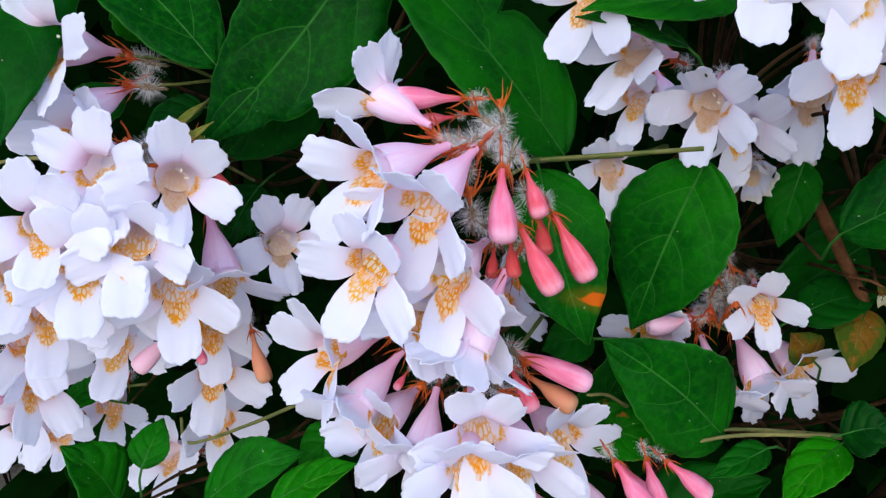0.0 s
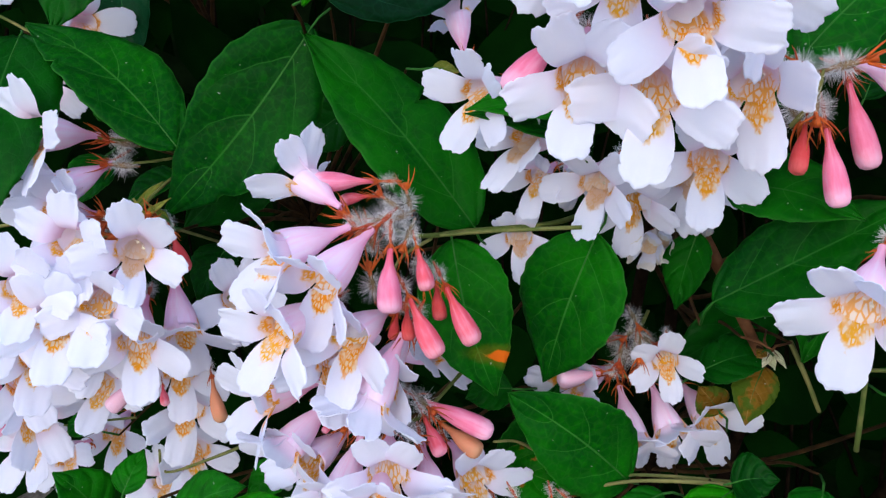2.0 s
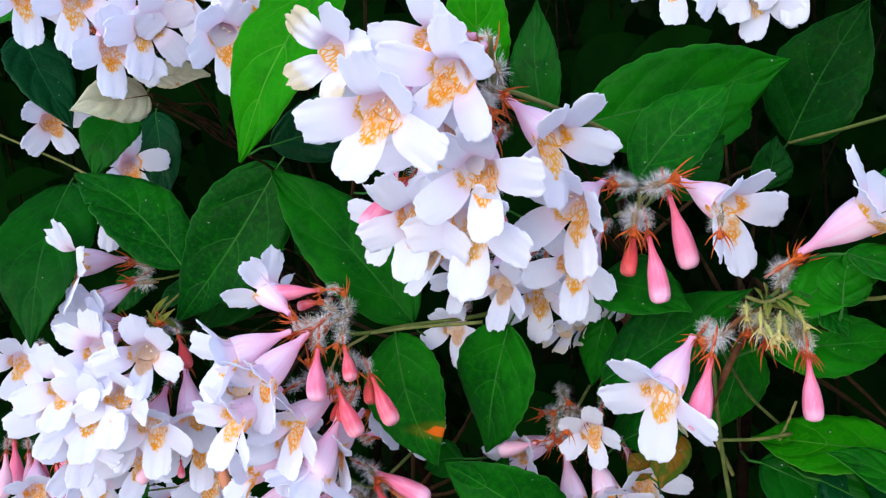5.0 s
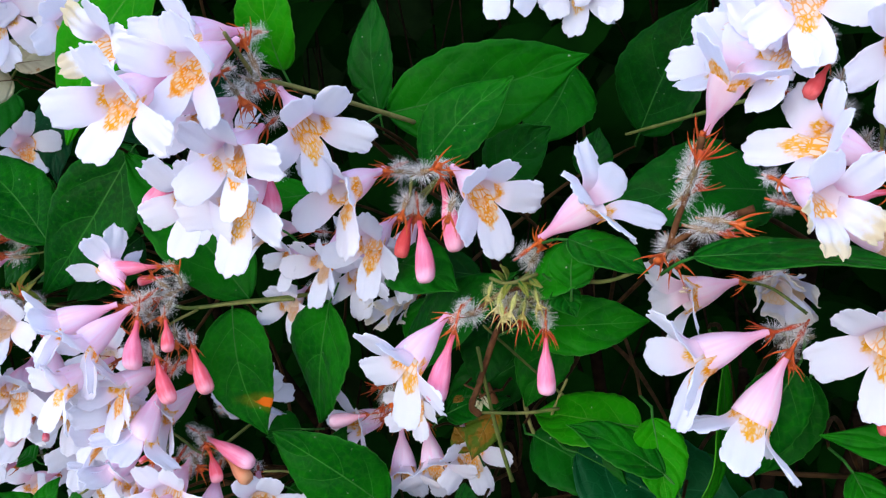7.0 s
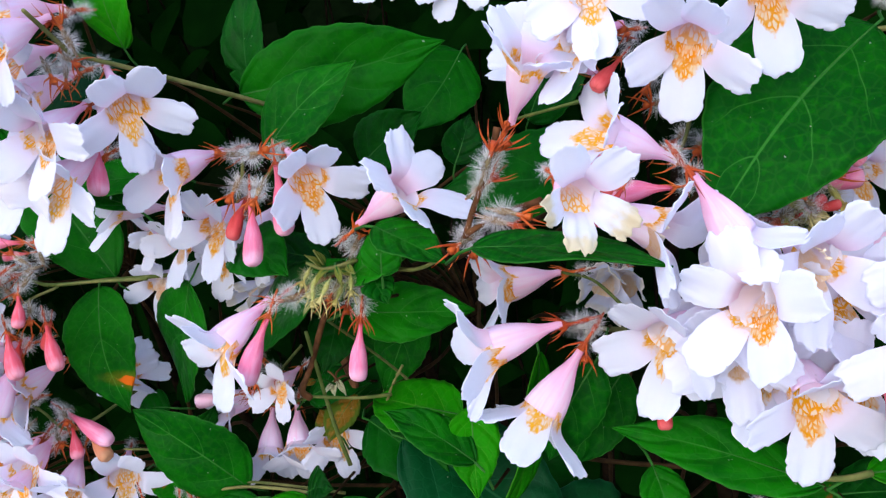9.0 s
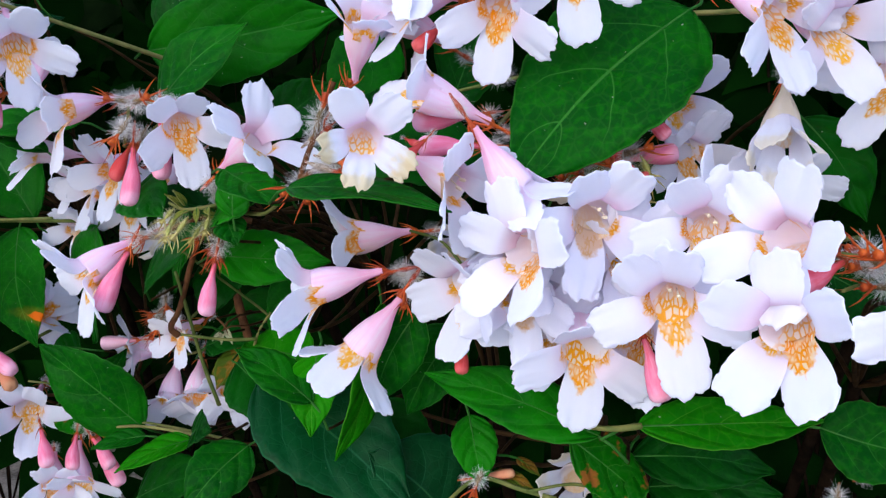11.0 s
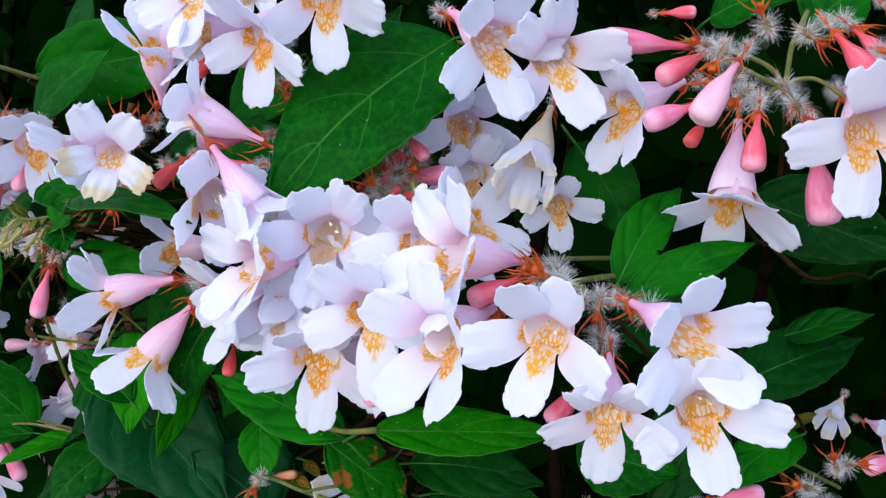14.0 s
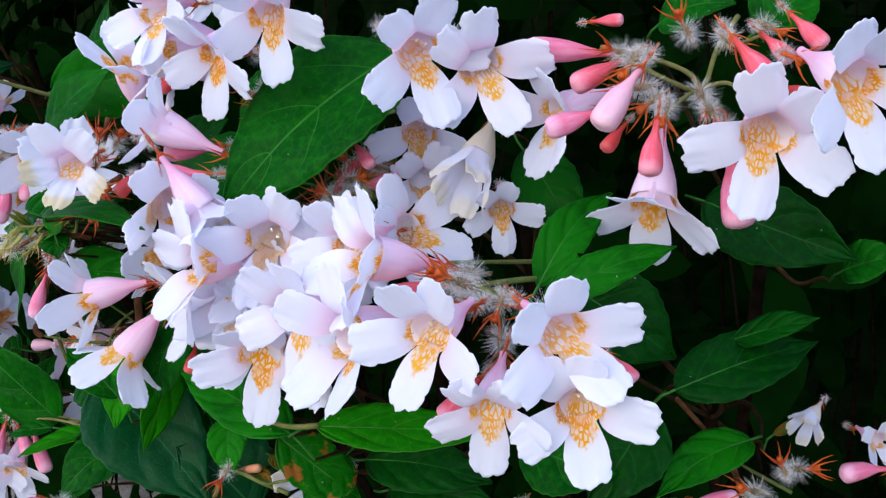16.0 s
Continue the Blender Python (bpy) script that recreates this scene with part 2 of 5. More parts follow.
LEAVES = {
    "mid": leaf_material("green_leaf", (0.000783, 0.047, 0.00287), (0.00574, 0.15, 0.00191), (0.03, 0.17, 0.02)),
    # deep and dark: darker copies of mid, also used to paint shade on set-back leaves
    "deep": leaf_material("deep_green_leaf", (0.000609, 0.0331, 0.00287), (0.00383, 0.111, 0.00191), (0.02, 0.13, 0.015)),
    "lime": leaf_material("bright_green_leaf", (0.004, 0.127, 0.0006), (0.012, 0.221, 0.001), (0.07, 0.28, 0.02), None, 0.6, 0.36, 0.25),
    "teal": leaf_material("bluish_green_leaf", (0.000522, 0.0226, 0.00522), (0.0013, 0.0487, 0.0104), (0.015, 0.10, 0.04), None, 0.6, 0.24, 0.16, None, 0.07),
    "dark": leaf_material("shade_dark_green_leaf", (0.000609, 0.027, 0.00191), (0.00191, 0.0792, 0.00191), (0.012, 0.09, 0.012), None, 0.6, 0.26, 0.16, None, 0.05),
    "spotted": leaf_material("orange_spotted_leaf", (0.000783, 0.047, 0.00287), (0.00574, 0.15, 0.00191), (0.03, 0.17, 0.02), None, 0.6, 0.36, 0.16, (-0.72, 0.72)),
    "rust": leaf_material("rusty_green_leaf", (0.001, 0.0662, 0.0006), (0.004, 0.13, 0.001), (0.04, 0.18, 0.02), (0.20, 0.07, 0.012), 0.655),
    "brown": leaf_material("browning_leaf", (0.10, 0.050, 0.004), (0.19, 0.095, 0.010), (0.28, 0.18, 0.06), (0.05, 0.09, 0.008), 0.55),
    "bract": leaf_material("bract", (0.10, 0.13, 0.015), (0.24, 0.25, 0.04), (0.36, 0.34, 0.12), (0.25, 0.13, 0.03), 0.62),
    "pale": leaf_material("dried_leaf", (0.34, 0.36, 0.19), (0.58, 0.56, 0.38), (0.62, 0.58, 0.40), (0.40, 0.20, 0.07), 0.68, 0.6),
}

# ---- mesh tools ----
MM = 0.001


def grid_mesh(name, rows, columns, place, materials, thick=0.0, ring=False, slot=None):
    """A sheet from place(i, j) -> (x, y, z, u, v); with thick it is closed into a shell whose back lies that far behind."""
    verts, uvs = [], []
    for i in range(rows):
        for j in range(columns):
            x, y, z, u, v = place(i, j)
            verts.append(Vector((x, y, z)))
            uvs.append((u, v))
    span = columns if ring else columns - 1
    faces = []
    for i in range(rows - 1):
        for j in range(span):
            k = (j + 1) % columns
            faces.append((i * columns + j, i * columns + k, (i + 1) * columns + k, (i + 1) * columns + j))
    front = len(faces)
    if thick:
        normals = [Vector((0, 0, 0)) for _ in verts]
        for f in faces:
            a, b, c, d = (verts[q] for q in f)
            nrm = (c - a).cross(d - b)
            for q in f:
                normals[q] += nrm
        count = len(verts)
        verts += [verts[q] - normals[q].normalized() * thick for q in range(count)]
        uvs += uvs[:count]
        faces += [tuple(q + count for q in reversed(f)) for f in faces[:front]]
        rim = []
        for j in range(span):
            k = (j + 1) % columns
            rim += [(k, j), ((rows - 1) * columns + j, (rows - 1) * columns + k)]
        if not ring:
            for i in range(rows - 1):
                rim += [(i * columns, (i + 1) * columns), ((i + 1) * columns + columns - 1, i * columns + columns - 1)]
        faces += [(a, b, b + count, a + count) for a, b in rim]
    mesh = bpy.data.meshes.new(name)
    mesh.from_pydata(verts, [], faces)
    layer = mesh.uv_layers.new(name="UVMap")
    loops = np.empty(len(mesh.loops), dtype=np.int32)
    mesh.loops.foreach_get("vertex_index", loops)
    layer.data.foreach_set("uv", np.array(uvs, dtype=np.float32)[loops].ravel())
    for mat in materials:
        mesh.materials.append(mat)
    mesh.polygons.foreach_set("use_smooth", np.ones(len(mesh.polygons), dtype=bool))
    if slot is not None and thick:
        index = np.zeros(len(mesh.polygons), dtype=np.int32)
        index[front:] = slot
        mesh.polygons.foreach_set("material_index", index)
    mesh.update()
    return mesh


def joined(name, pieces, material):
    """One mesh from (verts, faces) pieces."""
    verts, faces = [], []
    for v, f in pieces:
        n = len(verts)
        verts += v
        faces += [tuple(q + n for q in face) for face in f]
    mesh = bpy.data.meshes.new(name)
    mesh.from_pydata(verts, [], faces)
    mesh.materials.append(material)
    mesh.polygons.foreach_set("use_smooth", np.ones(len(mesh.polygons), dtype=bool))
    mesh.update()
    return mesh


def smooth_path(points, steps=6):
    """A Catmull-Rom line through the points."""
    p = [Vector(q) for q in points]
    p = [p[0] * 2 - p[1]] + p + [p[-1] * 2 - p[-2]]
    out = []
    for i in range(1, len(p) - 2):
        for s in range(steps):
            t = s / steps
            a, b, c, d = p[i - 1 : i + 3]
            out.append(0.5 * (2 * b + (c - a) * t + (2 * a - 5 * b + 4 * c - d) * t * t + (3 * b - a - 3 * c + d) * t**3))
    return out + [p[-2]]


def tube(points, radii, sides=7, wobble=0.0, rng=random):
    """A tapered round tube along the points: (verts, faces)."""
    pts = [Vector(q) for q in points]
    verts, faces = [], []
    up = Vector((0.3, 0.2, 0.93))
    for i, q in enumerate(pts):
        d = (pts[min(i + 1, len(pts) - 1)] - pts[max(i - 1, 0)]).normalized()
        a = d.cross(up).normalized() if abs(d.dot(up)) < 0.97 else d.cross(Vector((1, 0, 0))).normalized()
        b = d.cross(a)
        r = radii[i] if isinstance(radii, (list, tuple)) else radii
        for j in range(sides):
            w = 2 * math.pi * j / sides
            rr = r * (1 + wobble * rng.uniform(-1, 1))
            verts.append(q + (a * math.cos(w) + b * math.sin(w)) * rr)
    for i in range(len(pts) - 1):
        for j in range(sides):
            k = (j + 1) % sides
            faces.append((i * sides + j, i * sides + k, (i + 1) * sides + k, (i + 1) * sides + j))
    faces.append(tuple(range(sides))[::-1])
    faces.append(tuple(range((len(pts) - 1) * sides, len(pts) * sides)))
    return verts, faces


def spike(a, b, c, r):
    """A thin three-sided bent spike from a over b to c."""
    return tube((a, b, c), (r, r * 0.75, r * 0.12), 3)


def put_part(name, mesh, parent, matrix, label=""):
    ob = new(name, mesh)
    ob.parent = parent
    ob.matrix_basis = matrix
    if label:
        tagged(ob, label)
    return ob


def facing(place, axis, side, size=1.0):
    """The pose at place whose z runs along axis and whose x leans to side."""
    z = Vector(axis).normalized()
    x = (Vector(side) - z * z.dot(Vector(side))).normalized()
    y = z.cross(x)
    turn = Matrix((x, y, z)).transposed().to_4x4()
    return Matrix.Translation(place) @ turn @ Matrix.Scale(size, 4)


# ---- flower pieces, in millimetres, the mouth at the origin and the axis along z ----
PROFILE = [(-15.0, 0.75), (-13.8, 0.74), (-12.4, 0.90), (-10.9, 1.32), (-9.3, 1.95), (-7.4, 2.68), (-5.3, 3.32), (-3.4, 3.72), (-2.2, 3.87), (-1.5, 3.93)]
LONG = 15.0


INSIDE = [(-1.52, 3.85), (-2.6, 3.62), (-4.0, 3.18), (-5.4, 2.6), (-6.8, 1.8), (-7.9, 0.9), (-8.3, 0.02)]


def tube_mesh(seed, material, throat):
    """The bell, and inside it the throat, whose floor slopes up from the lip."""
    rng = random.Random(seed)
    bend = rng.uniform(0.4, 1.4)
    rings = PROFILE + INSIDE

    def place(i, j):
        z, r = rings[i]
        w = 2 * math.pi * j / 20
        t = (z + LONG) / LONG
        inner = i >= len(PROFILE)
        rr = r * (1 + (0 if inner else 0.07) * t * (1 - t**4) * math.cos(5 * w) + rng.uniform(-0.012, 0.012))
        x = rr * math.cos(w) * (1.0 if math.cos(w) > 0 else 1 - 0.26 * t**3) - bend * (1 - t) ** 2
        if inner:
            # the floor rises evenly from the lip
            x -= max(0.0, -1.7 - z) * (0.05 + 0.5 * max(0.0, math.cos(w)) * r / 4)
        u = w / math.pi if w <= math.pi else w / math.pi - 2
        return x * MM, rr * math.sin(w) * MM, z * MM, u, t

    mesh = grid_mesh("flower", len(rings), 20, place, (material, throat), 0, True)
    index = np.zeros(len(mesh.polygons), dtype=np.int32)
    index[(len(PROFILE) - 1) * 20 :] = 1
    mesh.polygons.foreach_set("material_index", index)
    return mesh


def petal_mesh(seed, length, width, end, cup, material, crumple=0.0, reach=4.15, start=8):
    """A lobe that carries on the wall of the tube along x and bends outwards; end: its lean away from the axis, in degrees."""
    rng = random.Random(seed)
    rows, columns = 24, 25
    ring = 3.9
    foot = 2.0 if start > 1 else 1.4
    # the foot grows out of the inner wall of the throat and leaves it over the rim
    line, px, pz = [], reach - 0.55, -3.3
    total = length + 3.6
    for i in range(rows):
        s = i / (rows - 1)
        q = max(0.0, min(1.0, (s - 0.09) / 0.40))
        lean = radians(start + (end - start) * q * q * (3 - 2 * q))
        line.append((px, pz, lean))
        px += math.sin(lean) * total / (rows - 1)
        pz += math.cos(lean) * total / (rows - 1)
    phase = [rng.uniform(0, 6.28) for _ in range(8)]
    skew = rng.uniform(-0.10, 0.10)
    frill = rng.uniform(0.7, 1.4)
    blunt = rng.uniform(2.2, 3.2)

    def place(i, j):
        s = i / (rows - 1)
        u = math.sin(math.pi / 2 * (2 * j / (columns - 1) - 1))
        q = min(1.0, s / 0.58)
        half = foot + (width / 2 - foot) * (q * q * (3 - 2 * q))
        cut = 0.0
        if s > 0.5:
            e = (s - 0.5) / 0.5
            half *= 1 - 0.05 * e**3
            cut = e**1.5 * 0.40 * width * (1 - (1 - min(0.999, abs(u)) ** blunt) ** (1 / blunt))
            cut += e * frill * (0.30 * math.sin(4.0 * u + phase[0]) + 0.22 * math.sin(8.5 * u + phase[1]) + 0.15 * math.sin(17 * u + phase[6]))
            half *= 1 + 0.065 * frill * math.sin(25 * s + phase[7] + (2 if u > 0 else 0)) * e
        x0, z0, lean = line[i]
        y = u * half + skew * s * s * length * 0.4
        h = -cup * u * u * s + frill * (0.18 * s * math.sin(3.0 * u + phase[2]) + 0.15 * s**2 * math.sin(6.5 * u + phase[3]))
        h += 0.22 * math.sin(4.5 * s + phase[4]) * u * s
        h -= 0.16 * math.exp(-((u / 0.2) ** 2)) * s * (1 - s)
        h += frill * 0.11 * math.sin(15 * u + phase[1] + 5 * s) * s**3 * (0.3 + abs(u))
        if crumple:
            h += crumple * s * (math.sin(8 * u + phase[5]) + math.sin(11 * s + 5 * u + phase[1]))
            cut += crumple * s * math.sin(13 * u + phase[0]) * 0.7
        # at the foot the lobe keeps the round of the tube
        sag = (ring - math.sqrt(max(0.3, ring * ring - y * y))) * max(0.0, 1 - s / 0.5) ** 1.5
        x = x0 - math.sin(lean) * cut - math.cos(lean) * h - sag
        z = z0 - math.cos(lean) * cut + math.sin(lean) * h
        return x * MM, y * MM, z * MM, u, (s * total - 2.4) / (total - 2.4)

    return grid_mesh("petal", rows, columns, place, (material,), 0.13 * MM)


def sepal_mesh(seed, material=None):
    """Five narrow pointed sepals round the foot of the tube."""
    rng = random.Random(seed)
    pieces = []
    for k in range(5):
        w = 2 * math.pi * (k + rng.uniform(-0.2, 0.2)) / 5
        out = Vector((math.cos(w), math.sin(w), 0))
        n = rng.uniform(2.4, 4.2)
        tip = rng.uniform(0.2, 1.0)
        pts = [out * 0.5 + Vector((0, 0, -LONG - 0.9)), out * (0.3 * n) + Vector((0, 0, -LONG - 0.1)), out * (0.62 * n) + Vector((0, 0, -LONG + 0.9 + tip)), out * (0.85 * n) + Vector((0, 0, -LONG + 2.3 + 2 * tip))]
        pieces.append(tube([p * MM for p in smooth_path(pts, 3)], [MM * r for r in (0.22, 0.24, 0.24, 0.22, 0.20, 0.17, 0.13, 0.09, 0.05, 0.02)], 5))
    pieces.append(tube([Vector((0, 0, z)) * MM for z in (-LONG - 7.5, -LONG - 6.0, -LONG - 4.9, -LONG - 3.8, -LONG - 2.6, -LONG - 1.1, -LONG - 0.1, -LONG + 0.6)], [MM * r for r in (0.2, 0.3, 0.55, 0.5, 0.3, 0.42, 0.6, 0.7)], 8))
    return joined("calyx", pieces, material or SEPAL)


def ovary_meshes(seed, bristles=280, inner=None, outer=None):
    """The egg-shaped core with its neck along z, and the coat of fine pale hairs that stand out all round."""
    rng = random.Random(seed)
    rings = [(-3.4, 0.22), (-2.2, 0.35), (-1.4, 0.62), (-0.2, 0.75), (0.9, 0.6), (1.8, 0.36), (3.2, 0.3)]
    core = joined("core", [tube([Vector((0, 0, z)) * MM for z, _ in rings], [r * MM for _, r in rings], 8)], inner or CORE)
    pieces = []
    for _ in range(bristles):
        t = rng.uniform(-1, 1)
        w = rng.uniform(0, 6.283)
        flat = math.sqrt(1 - t * t)
        out = Vector((math.cos(w) * flat, math.sin(w) * flat, t * 0.9)).normalized()
        a = Vector((out.x * 0.65, out.y * 0.65, out.z * 1.6 - 0.1))
        n = rng.uniform(1.0, 3.0)
        side = Vector((rng.uniform(-1, 1), rng.uniform(-1, 1), rng.uniform(-0.4, 1))) * 0.32
        pieces.append(spike(a * MM, (a + out * n * 0.55 + side * 0.3) * MM, (a + out * n + side) * MM, 0.022 * MM))
    return core, joined("hair_coat", pieces, outer or BRISTLE)


def stamen_mesh(seed):
    rng = random.Random(seed)
    a = Vector((-1.3, 0.2, -3.6))
    b = Vector((-1.4, 0.5, -2.4))
    c = Vector((-1.2, 0.9, rng.uniform(-1.5, -0.5)))
    d = Vector((rng.uniform(-0.4, 0.4), rng.uniform(-0.4, 0.4), 0.6))
    stalk = tube([p * MM for p in (a, b, c)], 0.12 * MM, 5)
    head = tube([(c - d) * MM, (c - d * 0.5) * MM, (c + d * 0.5) * MM, (c + d) * MM], [0.1 * MM, 0.3 * MM, 0.3 * MM, 0.08 * MM], 6)
    return joined("stamen", [stalk, head], ANTHER)


FRESH_TUBES = [tube_mesh(s, TUBE, THROAT) for s in range(3)]
FADED_TUBES = [tube_mesh(s + 15, FADED_TUBE, OLD_THROAT) for s in range(2)]
OLD_TUBES = [tube_mesh(s + 9, OLD_TUBE, OLD_THROAT) for s in range(2)]
LIPS = [petal_mesh(20 + s, 9.6, 7.3, 36 + 8 * s, 0.35, LIP, 0, 3.25, 30) for s in range(5)]
OLD_LIPS = [petal_mesh(30 + s, 9.6, 6.6, 44 + 8 * s, 0.3, OLD_LIP, 0, 3.25, 30) for s in range(3)]
SIDES = [petal_mesh(40 + s, 8.6, 7.1, 50 + 6 * s, 0.25, SIDE, 0, 4.05, 8) for s in range(6)]
TOPS = [petal_mesh(50 + s, 7.9, 7.0, 52 + 5 * s, 0.25, PETAL, 0, 3.5, 1) for s in range(6)]
WILTED = [petal_mesh(60 + s, 6.6, 6.2, 28 + 14 * s, 0.4, WILT, 0.30, 3.9) for s in range(5)]
FADED_PETALS = [petal_mesh(64 + s, 8.6, 5.8, 4 + 9 * s, 0.6, FADED, 0.12) for s in range(4)]
CALYCES = [sepal_mesh(70 + s) for s in range(4)]
OVARIES = [ovary_meshes(80 + s) for s in range(4)]
YOUNG_CALYCES = [sepal_mesh(74 + s, YOUNG_SEPAL) for s in range(2)]
YOUNG_OVARIES = [ovary_meshes(84 + s, 150, YOUNG_CORE, YOUNG_BRISTLE) for s in range(2)]
STAMENS = [stamen_mesh(90 + s) for s in range(2)]
pick = random.Random(11)


def cluster(place, label):
    ob = new("flower_cluster")
    ob.empty_display_size = 0.01
    ob.location = place
    tagged(ob, label, "flowers", "flower clusters of the shrub")
    return ob


def flower(parent, place, axis, lip, size=1.0, state="fresh"):
    home = Vector(parent.location)
    m = facing(Vector(place) - home, axis, lip, size)
    old = state != "fresh"
    ob = put_part("flower", pick.choice({"fresh": FRESH_TUBES, "faded": FADED_TUBES, "wilted": FRESH_TUBES}.get(state, OLD_TUBES)), parent, m, {"fresh": "", "old": "fading flower with a tan throat", "faded": "faded beige flower hanging limp", "wilted": "withered flower with crumpled cream lobes"}[state])
    spread = ((0, LIPS), (70, SIDES), (-70, SIDES), (151, TOPS), (-151, TOPS))
    for angle, kind in spread:
        if state == "wilted":
            kind = WILTED if abs(angle) < 100 else TOPS
        elif state == "faded":
            kind = FADED_PETALS
        elif old and angle == 0:
            kind = OLD_LIPS
        turn = pose(0, 0, 0, pick.uniform(-4, 4), pick.uniform(-4, 5), angle + pick.uniform(-7, 7))
        put_part("petal", pick.choice(kind), ob, turn @ Matrix.Scale(pick.uniform(0.93, 1.07), 4))
    put_part("calyx", pick.choice(CALYCES), ob, pose(0, 0, 0, 0, 0, pick.uniform(0, 72)), "rusty orange pointed sepals")
    if state == "old" or pick.random() < 0.25:
        for angle in (-40, 25):
            put_part("stamen", pick.choice(STAMENS), ob, pose(0, 0, 0, 0, 0, angle))
    put_part("hair_coat", pick.choice(OVARIES)[1], ob, pose(0, 0, -(LONG + 4.4) * MM, 0, 0, pick.uniform(0, 360)) @ Matrix.Scale(0.8, 4), "silvery bristles")
    return ob


BUD_PROFILE = [(0, 0.24), (0.08, 0.25), (0.18, 0.30), (0.28, 0.42), (0.40, 0.66), (0.52, 0.85), (0.66, 0.96), (0.80, 1.0), (0.90, 0.95), (0.96, 0.76), (0.99, 0.45), (1.0, 0.02)]


def bud(parent, base, tip, colour, fat=1.0):
    home = Vector(parent.location)
    a, b = Vector(base), Vector(tip)
    length = (b - a).length
    rng = random.Random(int(length * 1e6))
    wide = min(0.0019 * fat, length * 0.20)
    bow = rng.uniform(-0.05, 0.05) * length

    def place(i, j):
        t, r = BUD_PROFILE[i]
        w = 2 * math.pi * j / 14
        rr = r * wide * (1 + 0.11 * math.cos(5 * w + 2 * t) * max(0.0, t - 0.3))
        return rr * math.cos(w) + bow * math.sin(math.pi * t), rr * math.sin(w), t * length, w / math.pi - 1, t

    mesh = grid_mesh("bud", len(BUD_PROFILE), 14, place, (BUDS[colour],), 0.1 * MM, True)
    m = facing(a - home, b - a, (0.3, 0.9, 0.2))
    ob = put_part("bud", mesh, parent, m, {"pink": "plump pink bud", "pale": "pale pink bud about to open", "coral": "coral pink bud", "red": "small deep coral bud", "dry": "withered brownish orange bud"}[colour])
    small = min(1.0, length / 0.013)
    put_part("calyx", pick.choice(CALYCES), ob, pose(0, 0, (LONG - 0.2) * MM * 0.8 * small, 0, 0, pick.uniform(0, 72)) @ Matrix.Scale(0.8 * small, 4), "rusty orange pointed sepals")
    put_part("hair_coat", pick.choice(OVARIES)[1], ob, pose(0, 0, -3.2 * MM * small) @ Matrix.Scale(0.75 * small, 4), "silvery bristles")
    return ob


def ovary(parent, place, toward, size=1.0, young=False):
    home = Vector(parent.location)
    draw = random.Random(place[0]) if young else pick
    core, hairs = draw.choice(YOUNG_OVARIES if young else OVARIES)
    m = facing(Vector(place) - home, toward, (0.2, 0.3, 0.9), size * 0.95)
    ob = put_part("ovary", core, parent, m, "young ovary with yellowish bristles" if young else "bristly silver-haired ovary")
    put_part("hair_coat", hairs, ob, Matrix.Identity(4))
    put_part("calyx", draw.choice(YOUNG_CALYCES if young else CALYCES), ob, pose(0, 0, (LONG + 3.9) * MM, 0, 0, draw.uniform(0, 72)), "pale yellow pointed sepals" if young else "rusty orange pointed sepals")
    return ob


def stem(parent, radius, *points):
    home = Vector(parent.location)
    line = smooth_path([Vector(p) - home for p in points], 6)
    count = len(line)
    rng = random.Random(count)
    radii = [radius * 0.68 * MM * (0.8 + 0.35 * i / count) * rng.uniform(0.94, 1.08) for i in range(count)]
    brown = radius >= 0.9
    put_part("stem", joined("stem", [tube(line, radii, 7, 0.06, rng)], TWIG if brown else STEM), parent, Matrix.Identity(4), "brown woody twig" if brown else "")


# ---- leaves ----
leaf_count = [0]


def outline(v, blunt=False):
    """Half width of an ovate leaf with a drawn-out tip, at v along it."""
    full = math.sin(math.pi * v**0.72) ** 0.82 if 0 < v < 1 else 0.0
    if v > 0.72 and not blunt:
        full *= 1 - 0.42 * math.sin(math.pi * (v - 0.72) / 0.56) ** 2 * ((v - 0.72) / 0.28) ** 0.6
    return full


